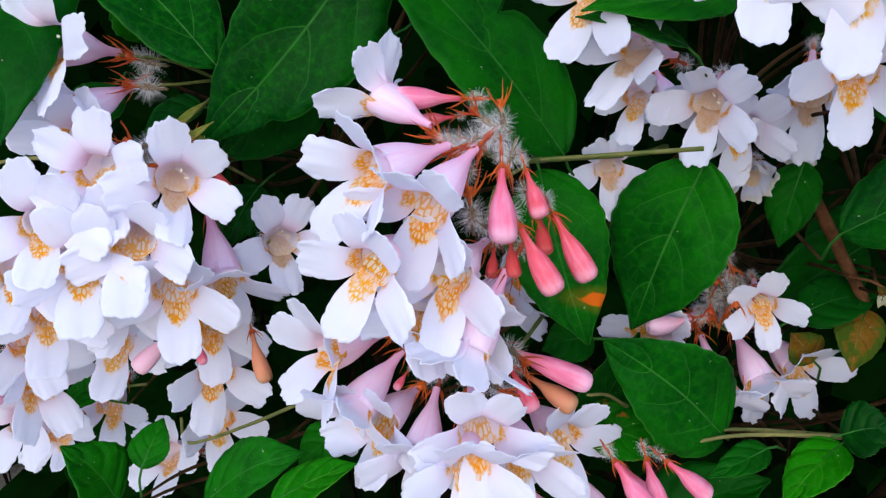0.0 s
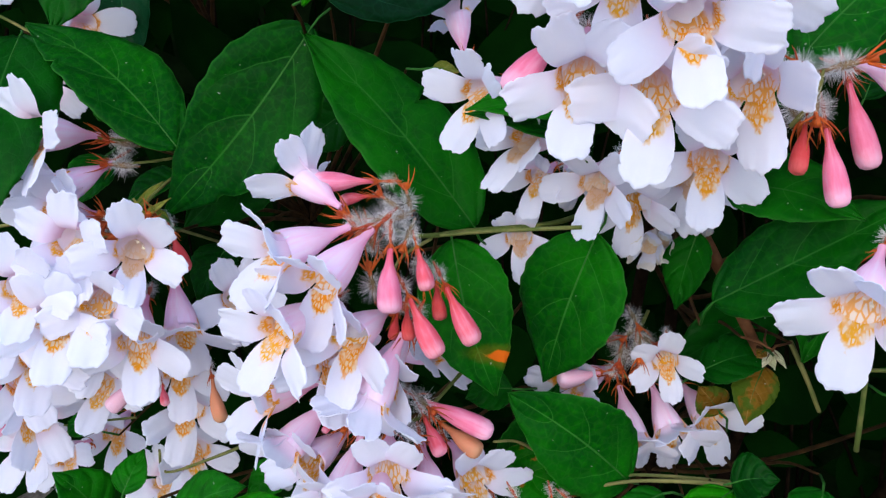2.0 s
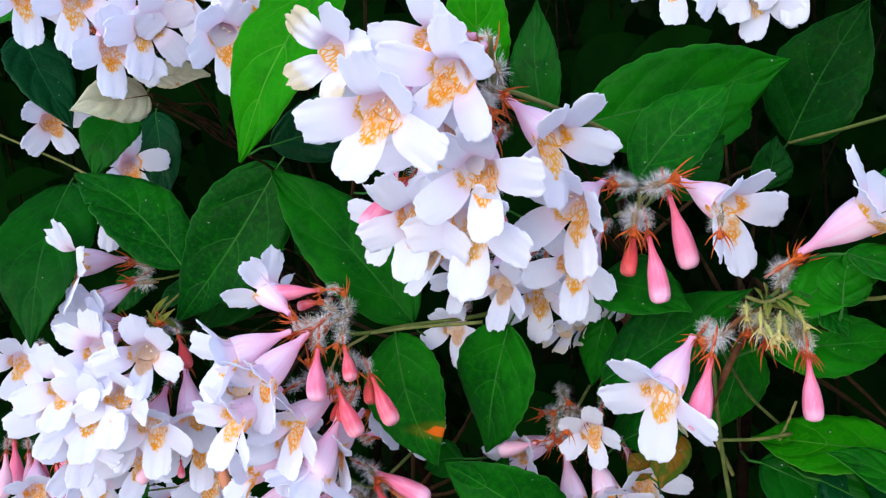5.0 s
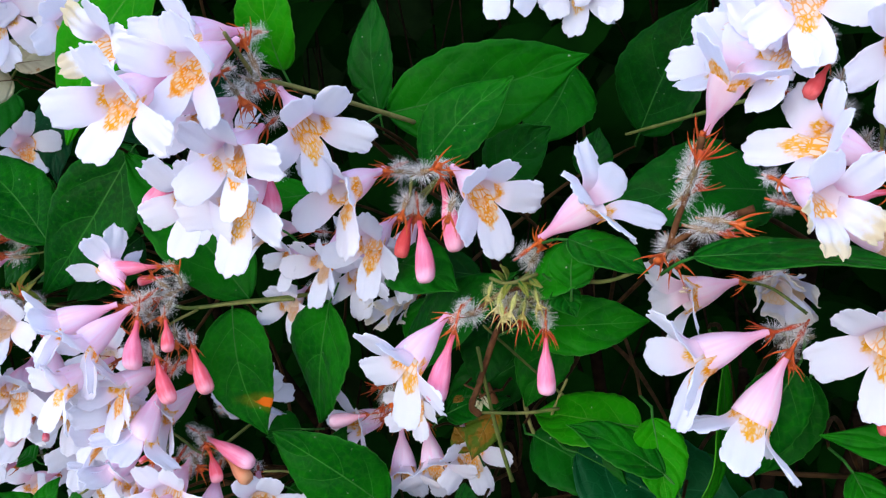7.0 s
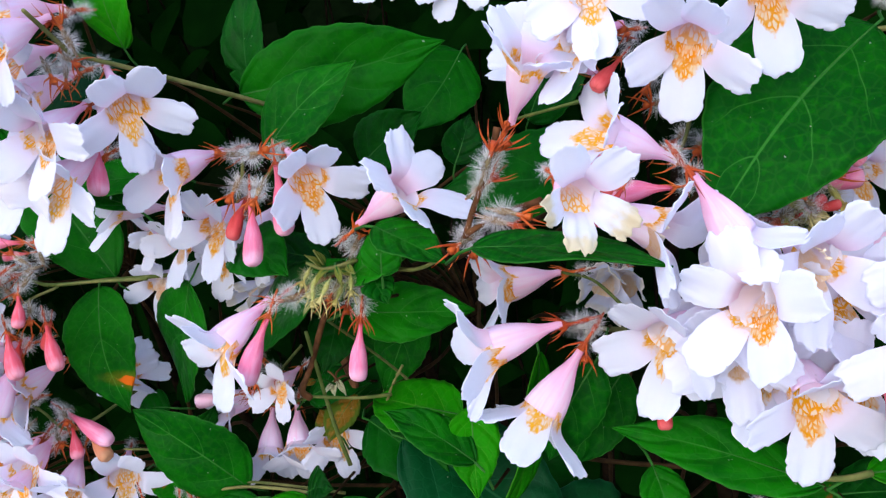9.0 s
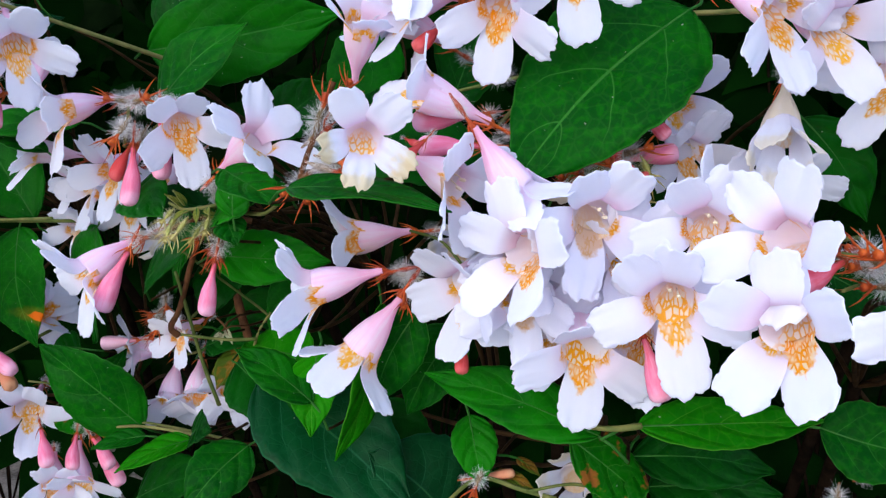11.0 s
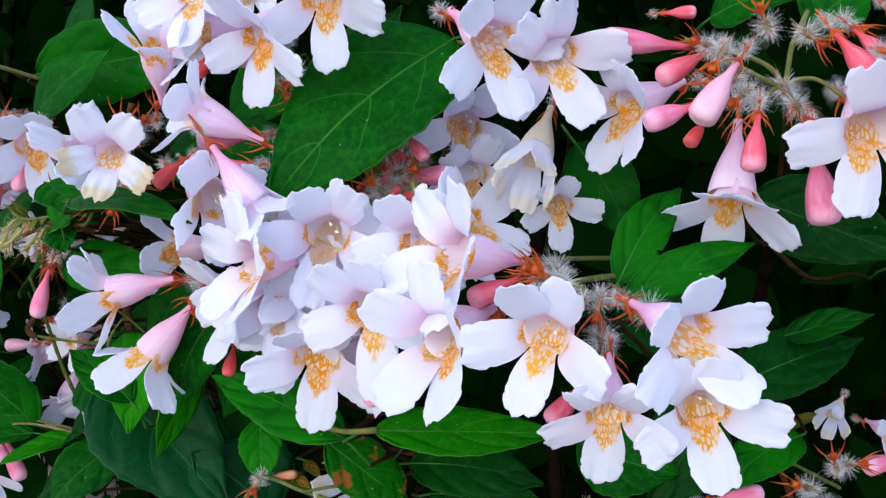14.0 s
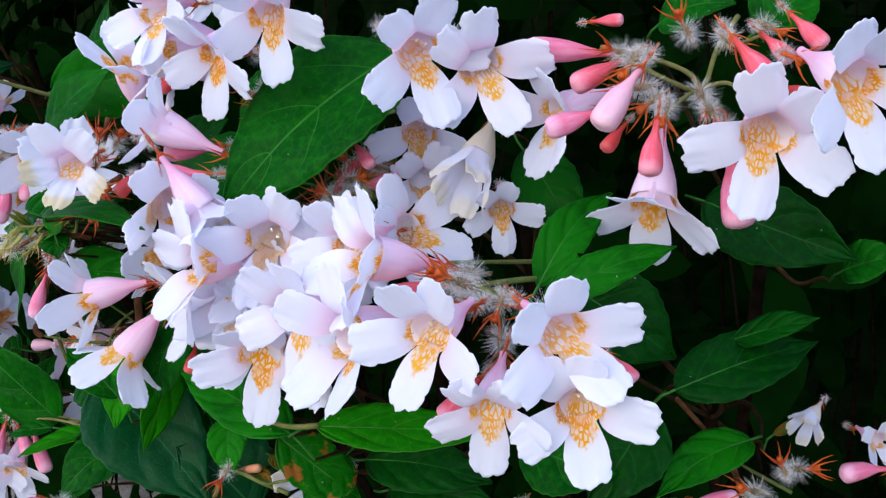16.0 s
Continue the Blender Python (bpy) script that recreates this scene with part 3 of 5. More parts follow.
def leaf(parent, base, tip, normal, width, colour, blunt=False):
    leaf_count[0] += 1
    rng = random.Random(leaf_count[0])
    a, b = Vector(base), Vector(tip)
    length = (b - a).length
    y = (b - a).normalized()
    z = (Vector(normal) - y * y.dot(Vector(normal))).normalized()
    x = y.cross(z)
    m = Matrix.Translation(a) @ Matrix((x, y, z)).transposed().to_4x4()
    rows, columns = 41, 13
    fold = rng.uniform(0.10, 0.30)
    bow = rng.uniform(0.02, 0.10) * length
    sway = rng.uniform(-0.05, 0.05) * length
    phase = [rng.uniform(0, 6.28) for _ in range(4)]
    twist = rng.uniform(-0.3, 0.3)
    bites = [(rng.uniform(0.2, 0.8), rng.uniform(0.012, 0.03), rng.uniform(0.1, 0.35), rng.choice((-1, 1))) for _ in range(rng.choice((0, 0, 0, 0, 1)))]

    def spine(v):
        return sway * math.sin(math.pi * v), v * length, bow * math.sin(math.pi * v) - bow * 0.7 * max(0, v - 0.6)

    def place(i, j):
        v = i / (rows - 1)
        u = 2 * j / (columns - 1) - 1
        half = outline(0.004 + v * 0.994, blunt) * width / 2
        tooth = 1 + 0.018 * math.sin(v * 60 + phase[0]) + 0.012 * math.sin(v * 27 + phase[1])
        sx, sy, sz = spine(v)
        px = u * half * tooth
        for at, wide, deep, edge in bites:
            if u * edge > 0:
                px *= 1 - deep * math.exp(-(((v - at) / wide) ** 2))
        h = abs(px) * fold - 0.35 * fold * px * px / (width * 0.5)
        h += 0.035 * width * abs(u) ** 1.5 * math.sin(9 * v + phase[2] + (1.3 if u > 0 else 0))
        h += 0.007 * width * math.cos(2 * math.pi * 3.6 * (v - 0.36 * abs(u) ** 1.35)) * (abs(u) * (1 - abs(u)) * 3)
        h += px * twist * (v - 0.3)
        return sx + px, sy, sz + h, u, v

    mesh = grid_mesh("leaf", rows, columns, place, (LEAVES[colour],), 0.22 * MM)
    ob = put_part("leaf", mesh, parent, m, {"rust": "leaf with rusty edges", "spotted": "leaf with an orange spot", "brown": "browning leaf", "pale": "dried cream leaf", "lime": "bright green leaf", "bract": "small yellowish green bract"}.get(colour, ""))
    rib = [Vector(spine(v / 10)) - Vector((0, 0, 0.12 * MM)) for v in range(11)]
    back = [Vector((rng.uniform(-0.5, 0.5) * MM, -2.5 * MM, -1.2 * MM)), Vector((rng.uniform(-1.5, 1.5) * MM, -5.5 * MM, -4 * MM))]
    line = [back[1], back[0]] + rib
    r = 0.26 * MM
    radii = [r * 1.1, r * 1.1] + [r * (1 - 0.085 * k) for k in range(11)]
    put_part("midrib", joined("midrib", [tube(line, radii, 6)], RIB if colour != "pale" else TWIG), ob, Matrix.Identity(4))
    parent["feet"] = list(parent.get("feet", [])) + list(m @ back[1])
    return ob


def branch(label):
    ob = new("leafy_branch")
    ob.empty_display_size = 0.01
    return tagged(ob, label, "branch", "leafy branches of the shrub")


def finish_branch(ob):
    """Twigs that gather the leaf stalks of one branch and lead back into the shrub and down to the ground."""
    flat = list(ob["feet"])
    del ob["feet"]
    feet = [Vector(flat[k : k + 3]) for k in range(0, len(flat), 3)]
    rng = random.Random(len(feet))
    mid = sum(feet, Vector()) / len(feet)
    heart = mid + Vector((0, 0.07, -0.03))
    for f in feet:
        q = f * 0.5 + heart * 0.5 + Vector((0, 0.012, rng.uniform(-0.01, 0.01)))
        line = smooth_path((f, f * 0.75 + q * 0.25 + Vector((0, 0.006, 0)), q, heart), 5)
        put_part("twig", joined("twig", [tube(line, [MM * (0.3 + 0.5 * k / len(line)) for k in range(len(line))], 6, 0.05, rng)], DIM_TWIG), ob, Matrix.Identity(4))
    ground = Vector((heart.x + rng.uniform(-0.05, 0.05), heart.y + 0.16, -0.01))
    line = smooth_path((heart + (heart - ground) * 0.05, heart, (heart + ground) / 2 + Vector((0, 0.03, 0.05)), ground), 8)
    put_part("main_stem", joined("main_stem", [tube(line, [MM * (1.2 + 2.2 * k / len(line)) for k in range(len(line))], 8, 0.06, rng)], SHADE_WOOD), ob, Matrix.Identity(4))


# ---- setting ----


def ground_material():
    m = Nodes("soil")
    where = m.world_place()
    tone = m.math("ADD", m.math("MULTIPLY", m.noise(28, 5, where), 0.6), m.math("MULTIPLY", m.noise(240, 4, where), 0.4))
    colour = m.mix(m.step(tone, 0.35, 0.65), (0.10, 0.085, 0.07), (0.34, 0.30, 0.26))
    m.bump(m.noise(160, 6, where), 0.8, 0.004)
    return m.finish(colour, 0.9, 0.2)


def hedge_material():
    m = Nodes("shaded_foliage")
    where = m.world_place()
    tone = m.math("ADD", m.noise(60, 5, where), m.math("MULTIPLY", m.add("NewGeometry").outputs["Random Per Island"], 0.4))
    # Near-black green: the shade of the interior is put into the colour.
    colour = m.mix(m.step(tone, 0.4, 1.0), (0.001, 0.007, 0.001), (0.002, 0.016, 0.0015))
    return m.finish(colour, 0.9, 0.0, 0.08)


def build_ground():
    n = 60
    size = 60.0

    def place(i, j):
        s, t = 2 * i / (n - 1) - 1, 2 * j / (n - 1) - 1
        x, y = size * s * abs(s) ** 2, size * t * abs(t) ** 2
        h = 0.02 * noise.noise((x * 3, y * 3, 0)) + 0.008 * noise.noise((x * 14, y * 14, 3))
        return y, x, -0.02 + h * max(0.0, 1 - (abs(x) + abs(y)) / 20), 0, 0

    tagged(new("ground", grid_mesh("ground", n, n, place, (ground_material(),))), "bare brown soil with litter under the shrub", "ground", kind="structure")


def simple_leaf(rng, centre, along, normal, length, width):
    y = along.normalized()
    z = (normal - y * y.dot(normal)).normalized()
    x = y.cross(z)
    verts, faces = [], []
    stations = ((0, 0.02), (0.12, 0.55), (0.32, 0.98), (0.52, 0.94), (0.72, 0.6), (0.88, 0.22), (1.0, 0.01))
    bow = rng.uniform(0.03, 0.16) * length
    fold = rng.uniform(0.05, 0.35)
    for t, w in stations:
        q = centre + y * ((t - 0.5) * length) + z * (bow * math.sin(math.pi * t))
        for u in (-1, -0.5, 0, 0.5, 1):
            e = u * w * width / 2
            verts.append(q + x * e + z * (abs(e) * fold - (0.2 * e * e / width)))
    for i in range(len(stations) - 1):
        for j in range(4):
            faces.append((i * 5 + j, i * 5 + j + 1, (i + 1) * 5 + j + 1, (i + 1) * 5 + j))
    return verts, faces


def build_depth():
    """The leaves and twigs deeper in the shrub, shade put into their colour, behind all that stands in front."""
    rng = random.Random(3)
    pieces = []
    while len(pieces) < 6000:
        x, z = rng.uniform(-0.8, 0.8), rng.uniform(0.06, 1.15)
        # Above 0.58, out of view, added leaves come forward to block sky light.
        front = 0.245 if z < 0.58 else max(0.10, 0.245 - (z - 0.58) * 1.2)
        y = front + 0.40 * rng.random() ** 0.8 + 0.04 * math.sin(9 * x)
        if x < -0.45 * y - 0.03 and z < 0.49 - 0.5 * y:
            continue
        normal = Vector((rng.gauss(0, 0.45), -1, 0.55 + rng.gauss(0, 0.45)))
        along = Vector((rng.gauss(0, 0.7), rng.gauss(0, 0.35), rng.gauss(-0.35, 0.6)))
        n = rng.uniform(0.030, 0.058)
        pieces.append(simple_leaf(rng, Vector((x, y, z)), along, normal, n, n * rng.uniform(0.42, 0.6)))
    tagged(new("shrub_foliage", joined("shrub_foliage", pieces, hedge_material())), "green foliage deep inside the shrub, shade put into its near-black colour, with an unseen light-blocking canopy", "foliage", kind="stuff")
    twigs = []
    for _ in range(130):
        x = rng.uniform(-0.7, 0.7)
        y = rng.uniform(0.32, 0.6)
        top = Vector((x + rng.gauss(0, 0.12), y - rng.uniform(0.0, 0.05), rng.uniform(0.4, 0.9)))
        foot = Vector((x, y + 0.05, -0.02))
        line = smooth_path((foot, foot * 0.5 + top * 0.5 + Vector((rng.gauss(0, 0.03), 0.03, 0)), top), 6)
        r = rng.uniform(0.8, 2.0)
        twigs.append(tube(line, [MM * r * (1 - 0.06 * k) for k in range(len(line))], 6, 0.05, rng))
    tagged(new("shrub_twigs", joined("shrub_twigs", twigs, SHADE_WOOD)), "brown upright twigs inside the shrub, rising from the soil, darkened to near-black to paint their shade", "twigs", kind="stuff")

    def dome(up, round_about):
        """A point on the rounded sheet set in the heart of the shrub; its foot is raised where the soil shows under it.
        """
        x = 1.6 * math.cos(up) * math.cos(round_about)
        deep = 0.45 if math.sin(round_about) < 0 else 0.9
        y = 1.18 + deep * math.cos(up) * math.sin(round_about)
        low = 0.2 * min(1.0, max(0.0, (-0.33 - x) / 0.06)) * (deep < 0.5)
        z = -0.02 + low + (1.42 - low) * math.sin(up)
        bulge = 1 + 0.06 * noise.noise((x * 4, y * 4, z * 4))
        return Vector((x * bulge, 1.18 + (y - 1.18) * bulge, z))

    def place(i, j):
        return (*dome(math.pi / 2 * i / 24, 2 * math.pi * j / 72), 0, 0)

    # Near-black sheet added where there is only shade between the leaves.
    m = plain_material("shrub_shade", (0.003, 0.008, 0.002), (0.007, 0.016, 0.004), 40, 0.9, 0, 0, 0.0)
    tagged(new("backdrop", grid_mesh("backdrop", 25, 72, place, (m,), 0, True)), "near-black sheet standing in for the shade inside the shrub", "backdrop", kind="structure")
    pieces = []
    while len(pieces) < 7000:
        up, about = math.asin(rng.random()), rng.uniform(0, 2 * math.pi)
        q = dome(up, about)
        out = Vector((q.x / 1.6, (q.y - 1.18) / 0.6, q.z)).normalized()
        if math.sin(about) < 0 and abs(q.x) < 0.95 and q.z < 1.1:
            continue
        n = rng.uniform(0.035, 0.06)
        along = Vector((rng.gauss(0, 0.6), rng.gauss(0, 0.6), rng.gauss(-0.5, 0.5)))
        normal = out + Vector((rng.gauss(0, 0.4), rng.gauss(0, 0.4), rng.gauss(0.3, 0.4)))
        pieces.append(simple_leaf(rng, q + out * rng.uniform(-0.02, 0.07), along, normal, n, n * rng.uniform(0.45, 0.6)))
    m = plain_material("outer_foliage", (0.004, 0.035, 0.003), (0.012, 0.075, 0.006), 30, 0.6, 0.15, 0, 0.1)
    tagged(new("shrub_crown", joined("shrub_crown", pieces, m)), "green leaves on the rounded outside of the shrub", "foliage", kind="stuff")


build_ground()
build_depth()

# ---- flower clusters ----

c = cluster((-.061, .1712, .4889), "pale pink bell flowers and bristly calyces on thin green stalks")
stem(c, .5, (-.0652, .173, .4972), (-.0561, .1748, .496), (-.0488, .1822, .492))
stem(c, .5, (-.0629, .1737, .4914), (-.0557, .1758, .4913), (-.0494, .1821, .4918))
stem(c, .6, (-.0571, .1662, .4777), (-.0528, .172, .4843), (-.0494, .1813, .4886), (-.0472, .1924, .4916))
stem(c, .5, (-.06, .1688, .4802), (-.056, .1748, .4834), (-.05, .1812, .4881))
flower(c, (-.0738, .1612, .4999), (-.46, -.87, .17), (.27, -.32, -.91), 1.1)
flower(c, (-.0706, .1648, .4866), (-.42, -.84, -.34), (-.91, .42, .07), .91)
ovary(c, (-.0601, .1748, .4958), (-.86, -.43, .26), 1.09)
ovary(c, (-.0604, .1735, .4909), (-.86, -.5, .14), 1.13)
ovary(c, (-.0599, .1664, .4788), (-.6, -.51, .62), 1.07)
ovary(c, (-.055, .1631, .4776), (-.74, -.62, -.26), 1.13)
ovary(c, (-.0584, .1638, .4805), (-0.56, -0.78, -0.38), 0.95)
ovary(c, (-.0544, .1612, .4784), (-0.37, -0.67, -0.45), 0.81)
ovary(c, (-.0512, .1638, .4783), (0.28, -0.44, 0.64), 1.04)
ovary(c, (-.0480, .1648, .4799), (-0.67, -0.68, 0.65), 0.90)

c = cluster((-.0792, .1837, .4454), "crowded cluster of white flowers with orange throat markings")
stem(c, .8, (-.1073, .1922, .4726), (-.0921, .1878, .475), (-.0766, .1777, .4751), (-.06, .1676, .4753), (-.0557, .1651, .4773))
stem(c, .5, (-.0611, .1676, .4753), (-.0522, .168, .4763), (-.0467, .1682, .4768), (-.0436, .1871, .4698))
stem(c, .6, (-.0632, .1836, .4149), (-.0613, .1822, .4092), (-.0451, .1741, .4176), (-.0339, .1754, .422))
stem(c, .5, (-.0976, .1985, .4142), (-.0877, .1989, .4155), (-.0764, .1993, .4167))
flower(c, (-.0719, .1629, .4827), (-.14, -.93, .33), (-.2, -.29, -.93), 1.01)
flower(c, (-.0632, .1498, .4778), (-.02, -1, .01), (.41, -.01, -.91), 1.01)
flower(c, (-.0487, .1514, .4758), (.4, -.92, -.02), (-.21, -.07, -.97), 1.02, 'old')
flower(c, (-.0572, .1487, .4654), (.16, -.99, -.06), (-.03, .05, -1), 1.05)
flower(c, (-.066, .1476, .462), (.17, -.99, -.01), (-.07, 0, -1), 1.04)
flower(c, (-.0524, .1547, .4543), (.2, -.92, -.35), (-.12, .33, -.94), 1.03)
flower(c, (-.0452, .163, .4534), (.27, -.53, -.8), (-.09, .82, -.57), 1.01)
flower(c, (-.0713, .1464, .4692), (.19, -.98, .01), (-.08, -.03, -1), 1.01)
flower(c, (-.0794, .1517, .459), (.17, -.99, .02), (-.25, -.06, -.97), 1)
flower(c, (-.089, .1695, .439), (.66, -.74, -.16), (.12, .31, -.94), 1.01)
flower(c, (-.0906, .1768, .4262), (.73, -.67, -.13), (-.57, -.48, -.67), 1.02)
flower(c, (-.0534, .1817, .4268), (.38, -.91, -.16), (-.29, .05, -.96), 1.01)
flower(c, (-.0993, .2283, .3976), (.02, -.99, -.11), (.1, .11, -.99), 1.01)
flower(c, (-.0808, .221, .3868), (-.32, -.86, .4), (.25, -.48, -.84), 1)
flower(c, (-.0862, .2057, .4292), (-.06, -.99, .08), (.06, -.09, -.99), 1.01)
flower(c, (-.1033, .1886, .4125), (0, -.97, .25), (.68, -.19, -.71), 1)
flower(c, (-.0514, .174, .4404), (.35, -.9, -.26), (-.22, .19, -.96), 1.01)
flower(c, (-.1062, .2109, .3989), (-.05, -.97, .23), (.52, -.22, -.82), 1)
flower(c, (-.126, .1941, .463), (.33, -.94, -.06), (-.39, -.08, -.92), 1)
flower(c, (-.1157, .1793, .424), (.49, -.78, -.4), (-.11, .4, -.91), 1)
flower(c, (.0175, .1753, .5232), (-.23, .46, .85), (.7, .69, -.19), .75)
flower(c, (-.0665, .1653, .4503), (.23, -.97, -.09), (-.27, .03, -.96), 1.01)
flower(c, (-.0736, .1761, .4363), (.1, -.99, .04), (-.1, -.05, -.99), 1.01)
flower(c, (-.0789, .1601, .4486), (.41, -.91, .02), (-.1, -.07, -.99), 1)
bud(c, (-.0571, .1655, .442), (-.0637, .1611, .4355), 'pale', 1.1)
bud(c, (-.052, .1651, .4403), (-.0501, .1616, .4368), 'coral', 1)
bud(c, (-.042, .1704, .4402), (-.0385, .1654, .4311), 'dry', .9)
bud(c, (-.0458, .1638, .4767), (-.0415, .1595, .4692), 'red', .9)
bud(c, (-.1305, .1902, .4366), (-.1272, .1845, .4226), 'pink', 1.3)
bud(c, (-.1213, .192, .4317), (-.1172, .1865, .4177), 'pink', 1.1)
bud(c, (-.1074, .186, .4361), (-.105, .181, .4283), 'pink', 1.1)
bud(c, (-.126, .1908, .4322), (-.1227, .1854, .4202), 'pale', 1.4)
bud(c, (-.1258, .1809, .4362), (-.1253, .1747, .4231), 'pale', 1.4)
bud(c, (-.1033, .1763, .4342), (-.0994, .1714, .423), 'pink', 1.3)

c = cluster((-.0411, .1878, .4573), "single faded white flower deep in the foliage")
stem(c, .5, (-.0384, .1762, .4589), (-.0437, .1829, .4529), (-.0487, .1874, .4504))
flower(c, (-.0355, .1747, .4593), (.39, -.91, .14), (.03, -.14, -.99), .94, 'old')

c = cluster((.0028, .1501, .4602), "full white and pink flower cluster with coral buds and fuzzy calyces")
stem(c, .8, (0, .1497, .4835), (.008, .1509, .4794), (.0135, .1518, .4787), (.0203, .1619, .4776), (.0367, .1693, .4775), (.0448, .1797, .4775))
stem(c, .6, (-.0061, .1547, .4456), (-.0002, .1549, .4421), (.0073, .154, .4378), (.0109, .1592, .438), (.0187, .1709, .4434))
stem(c, .5, (.0057, .1421, .4691), (.0077, .1457, .4752), (.0135, .1517, .4782))
stem(c, .5, (.0256, .1531, .4335), (.0303, .1578, .4314), (.0352, .1619, .4271))
flower(c, (-.0131, .1544, .4904), (-.68, .59, .43), (-.22, .4, -.89), .92)
flower(c, (-.0124, .1294, .4804), (-.75, -.65, -.11), (-.32, .5, -.8), 1.01)
flower(c, (-.0043, .1278, .4751), (-.52, -.72, -.46), (-.11, .59, -.8), 1.03)
flower(c, (-.0133, .1285, .4656), (-.46, -.88, -.12), (-.34, .3, -.89), .99)
flower(c, (-.0009, .1336, .4631), (-.43, -.9, -.05), (-.07, .09, -.99), 1.01)
flower(c, (-.0247, .1514, .4431), (-.76, -.65, .02), (.41, -.49, -.77), 1.04)
flower(c, (.0022, .1354, .449), (-.47, -.26, -.84), (.28, .86, -.42), 1.02)
flower(c, (.0029, .1444, .4519), (-.43, -.85, -.32), (.73, -.11, -.68), .96)
flower(c, (-.0189, .1481, .4329), (-.61, -.6, -.53), (.05, .63, -.77), 1)
flower(c, (-.0143, .1492, .4296), (-.52, -.84, -.14), (.1, .1, -.99), .99)
flower(c, (-.0063, .1441, .4248), (-.21, -.79, -.57), (.01, .58, -.81), .98)
flower(c, (.005, .1392, .4323), (.12, -.98, -.13), (-.02, .13, -.99), 1.01)
flower(c, (.022, .1557, .4234), (.47, -.87, -.11), (-.02, .11, -.99), 1.01)
flower(c, (.0134, .1436, .4243), (.25, -.87, -.43), (-.28, .36, -.89), .98)
flower(c, (.0027, .1371, .4269), (.09, -.97, -.23), (-.09, .22, -.97), .98)
flower(c, (-.0566, .1916, .4109), (.52, -.85, .02), (-.05, -.06, -1), 1)
flower(c, (-.0043, .1401, .4555), (.36, -.93, -.1), (-.25, .01, -.97), 1)
bud(c, (.0078, .1342, .4799), (.008, .1294, .469), 'pink', 1.2)
bud(c, (.0121, .1391, .4787), (.0142, .1353, .4718), 'coral', 1)
bud(c, (.011, .1349, .4702), (.0164, .1305, .4605), 'coral', 1.1)
bud(c, (.0172, .1413, .4707), (.0227, .1368, .4608), 'coral', 1.1)
bud(c, (.0097, .1403, .4668), (.0103, .1368, .4615), 'red', 1)
bud(c, (.015, .1453, .4703), (.0159, .1416, .4641), 'red', .9)
bud(c, (.0096, .1522, .4436), (.0256, .1484, .4374), 'pink', 1.2)
bud(c, (.011, .1521, .4391), (.0149, .148, .4324), 'coral', 1)
bud(c, (.0146, .1537, .437), (.0229, .15, .432), 'dry', 1.1)
bud(c, (.0016, .1541, .4895), (-.0104, .1517, .4898), 'pink', 1.1)
bud(c, (.0003, .1573, .486), (-.0055, .1547, .4854), 'coral', 1)
bud(c, (.0072, .1439, .4647), (.0066, .1405, .4604), 'red', .9)
bud(c, (-.0089, .1546, .4376), (-.0109, .1515, .4355), 'coral', 1)
ovary(c, (.006, .1484, .486), (-.77, -.21, .61), .86)
ovary(c, (.01, .144, .4808), (-.3, -.61, -.73), .99)
ovary(c, (.0037, .1455, .483), (-.77, -.49, -.41), 1.13)
ovary(c, (.0078, .1487, .4831), (-.73, -.63, -.27), 1.04)
ovary(c, (.0032, .1396, .4716), (-.1, -.19, .98), 1.12)
ovary(c, (.0056, .1411, .4693), (.71, -.54, -.45), .88)
ovary(c, (.0127, .1415, .4745), (.4, -.59, -.7), .99)
ovary(c, (.009, .1524, .4856), (-.16, -.11, .98), .92)
ovary(c, (.0024, .1464, .4781), (-.49, -.26, .83), 1.01)
ovary(c, (0, .1474, .4823), (-.78, -.34, .53), 1.02)
ovary(c, (-.0061, .1547, .4456), (-.87, -.49, -.03), .85)
ovary(c, (-.0028, .1526, .4452), (-.84, -.45, -.32), .92)
ovary(c, (-.0045, .1529, .4383), (-.48, -.72, -.5), .93)
ovary(c, (.0072, .1507, .4369), (.72, -.65, -.26), 1.12)
ovary(c, (.0108, .1503, .4437), (.63, -.71, -.31), 1.08)

c = cluster((.0473, .1712, .4927), "cluster of white flowers with fading tan throats on a brown twig")
stem(c, 2.1, (.0858, .1716, .4455), (.0810, .1743, .4553), (.0772, .1780, .4642), (.0727, .1851, .4747))
stem(c, .85, (.0975, .1682, .4350), (.0944, .1697, .4430), (.0926, .1760, .4488))
stem(c, .6, (.0514, .1627, .4921), (.0601, .1684, .4854), (.0687, .1745, .4763))
flower(c, (.0231, .1489, .5067), (-.53, -.83, -.15), (-.35, .38, -.86), .87)
flower(c, (.0319, .1543, .4985), (-.69, -.69, .21), (-.35, .07, -.94), .9, 'old')
flower(c, (.0344, .1638, .4889), (-.47, -.88, -.09), (-.06, .14, -.99), .66)
flower(c, (.0435, .174, .4875), (.17, -.82, -.54), (-.31, .48, -.82), .62)
flower(c, (.0465, .1571, .488), (-.38, -.88, -.28), (-.13, .35, -.93), .9, 'old')
flower(c, (.0549, .1621, .4831), (-.02, -.86, -.51), (.01, .51, -.86), .86)
flower(c, (.0626, .1726, .4731), (-.24, -.95, -.17), (.13, .14, -.98), .5, 'faded')
flower(c, (.0589, .1683, .473), (-.34, -.92, -.19), (.08, .17, -.98), .62, 'faded')
flower(c, (.0657, .1605, .4888), (-.31, -.79, -.53), (.28, .46, -.84), .89, 'old')
flower(c, (.0309, .1683, .4749), (-.06, -.98, -.16), (.03, .16, -.99), .74, 'old')
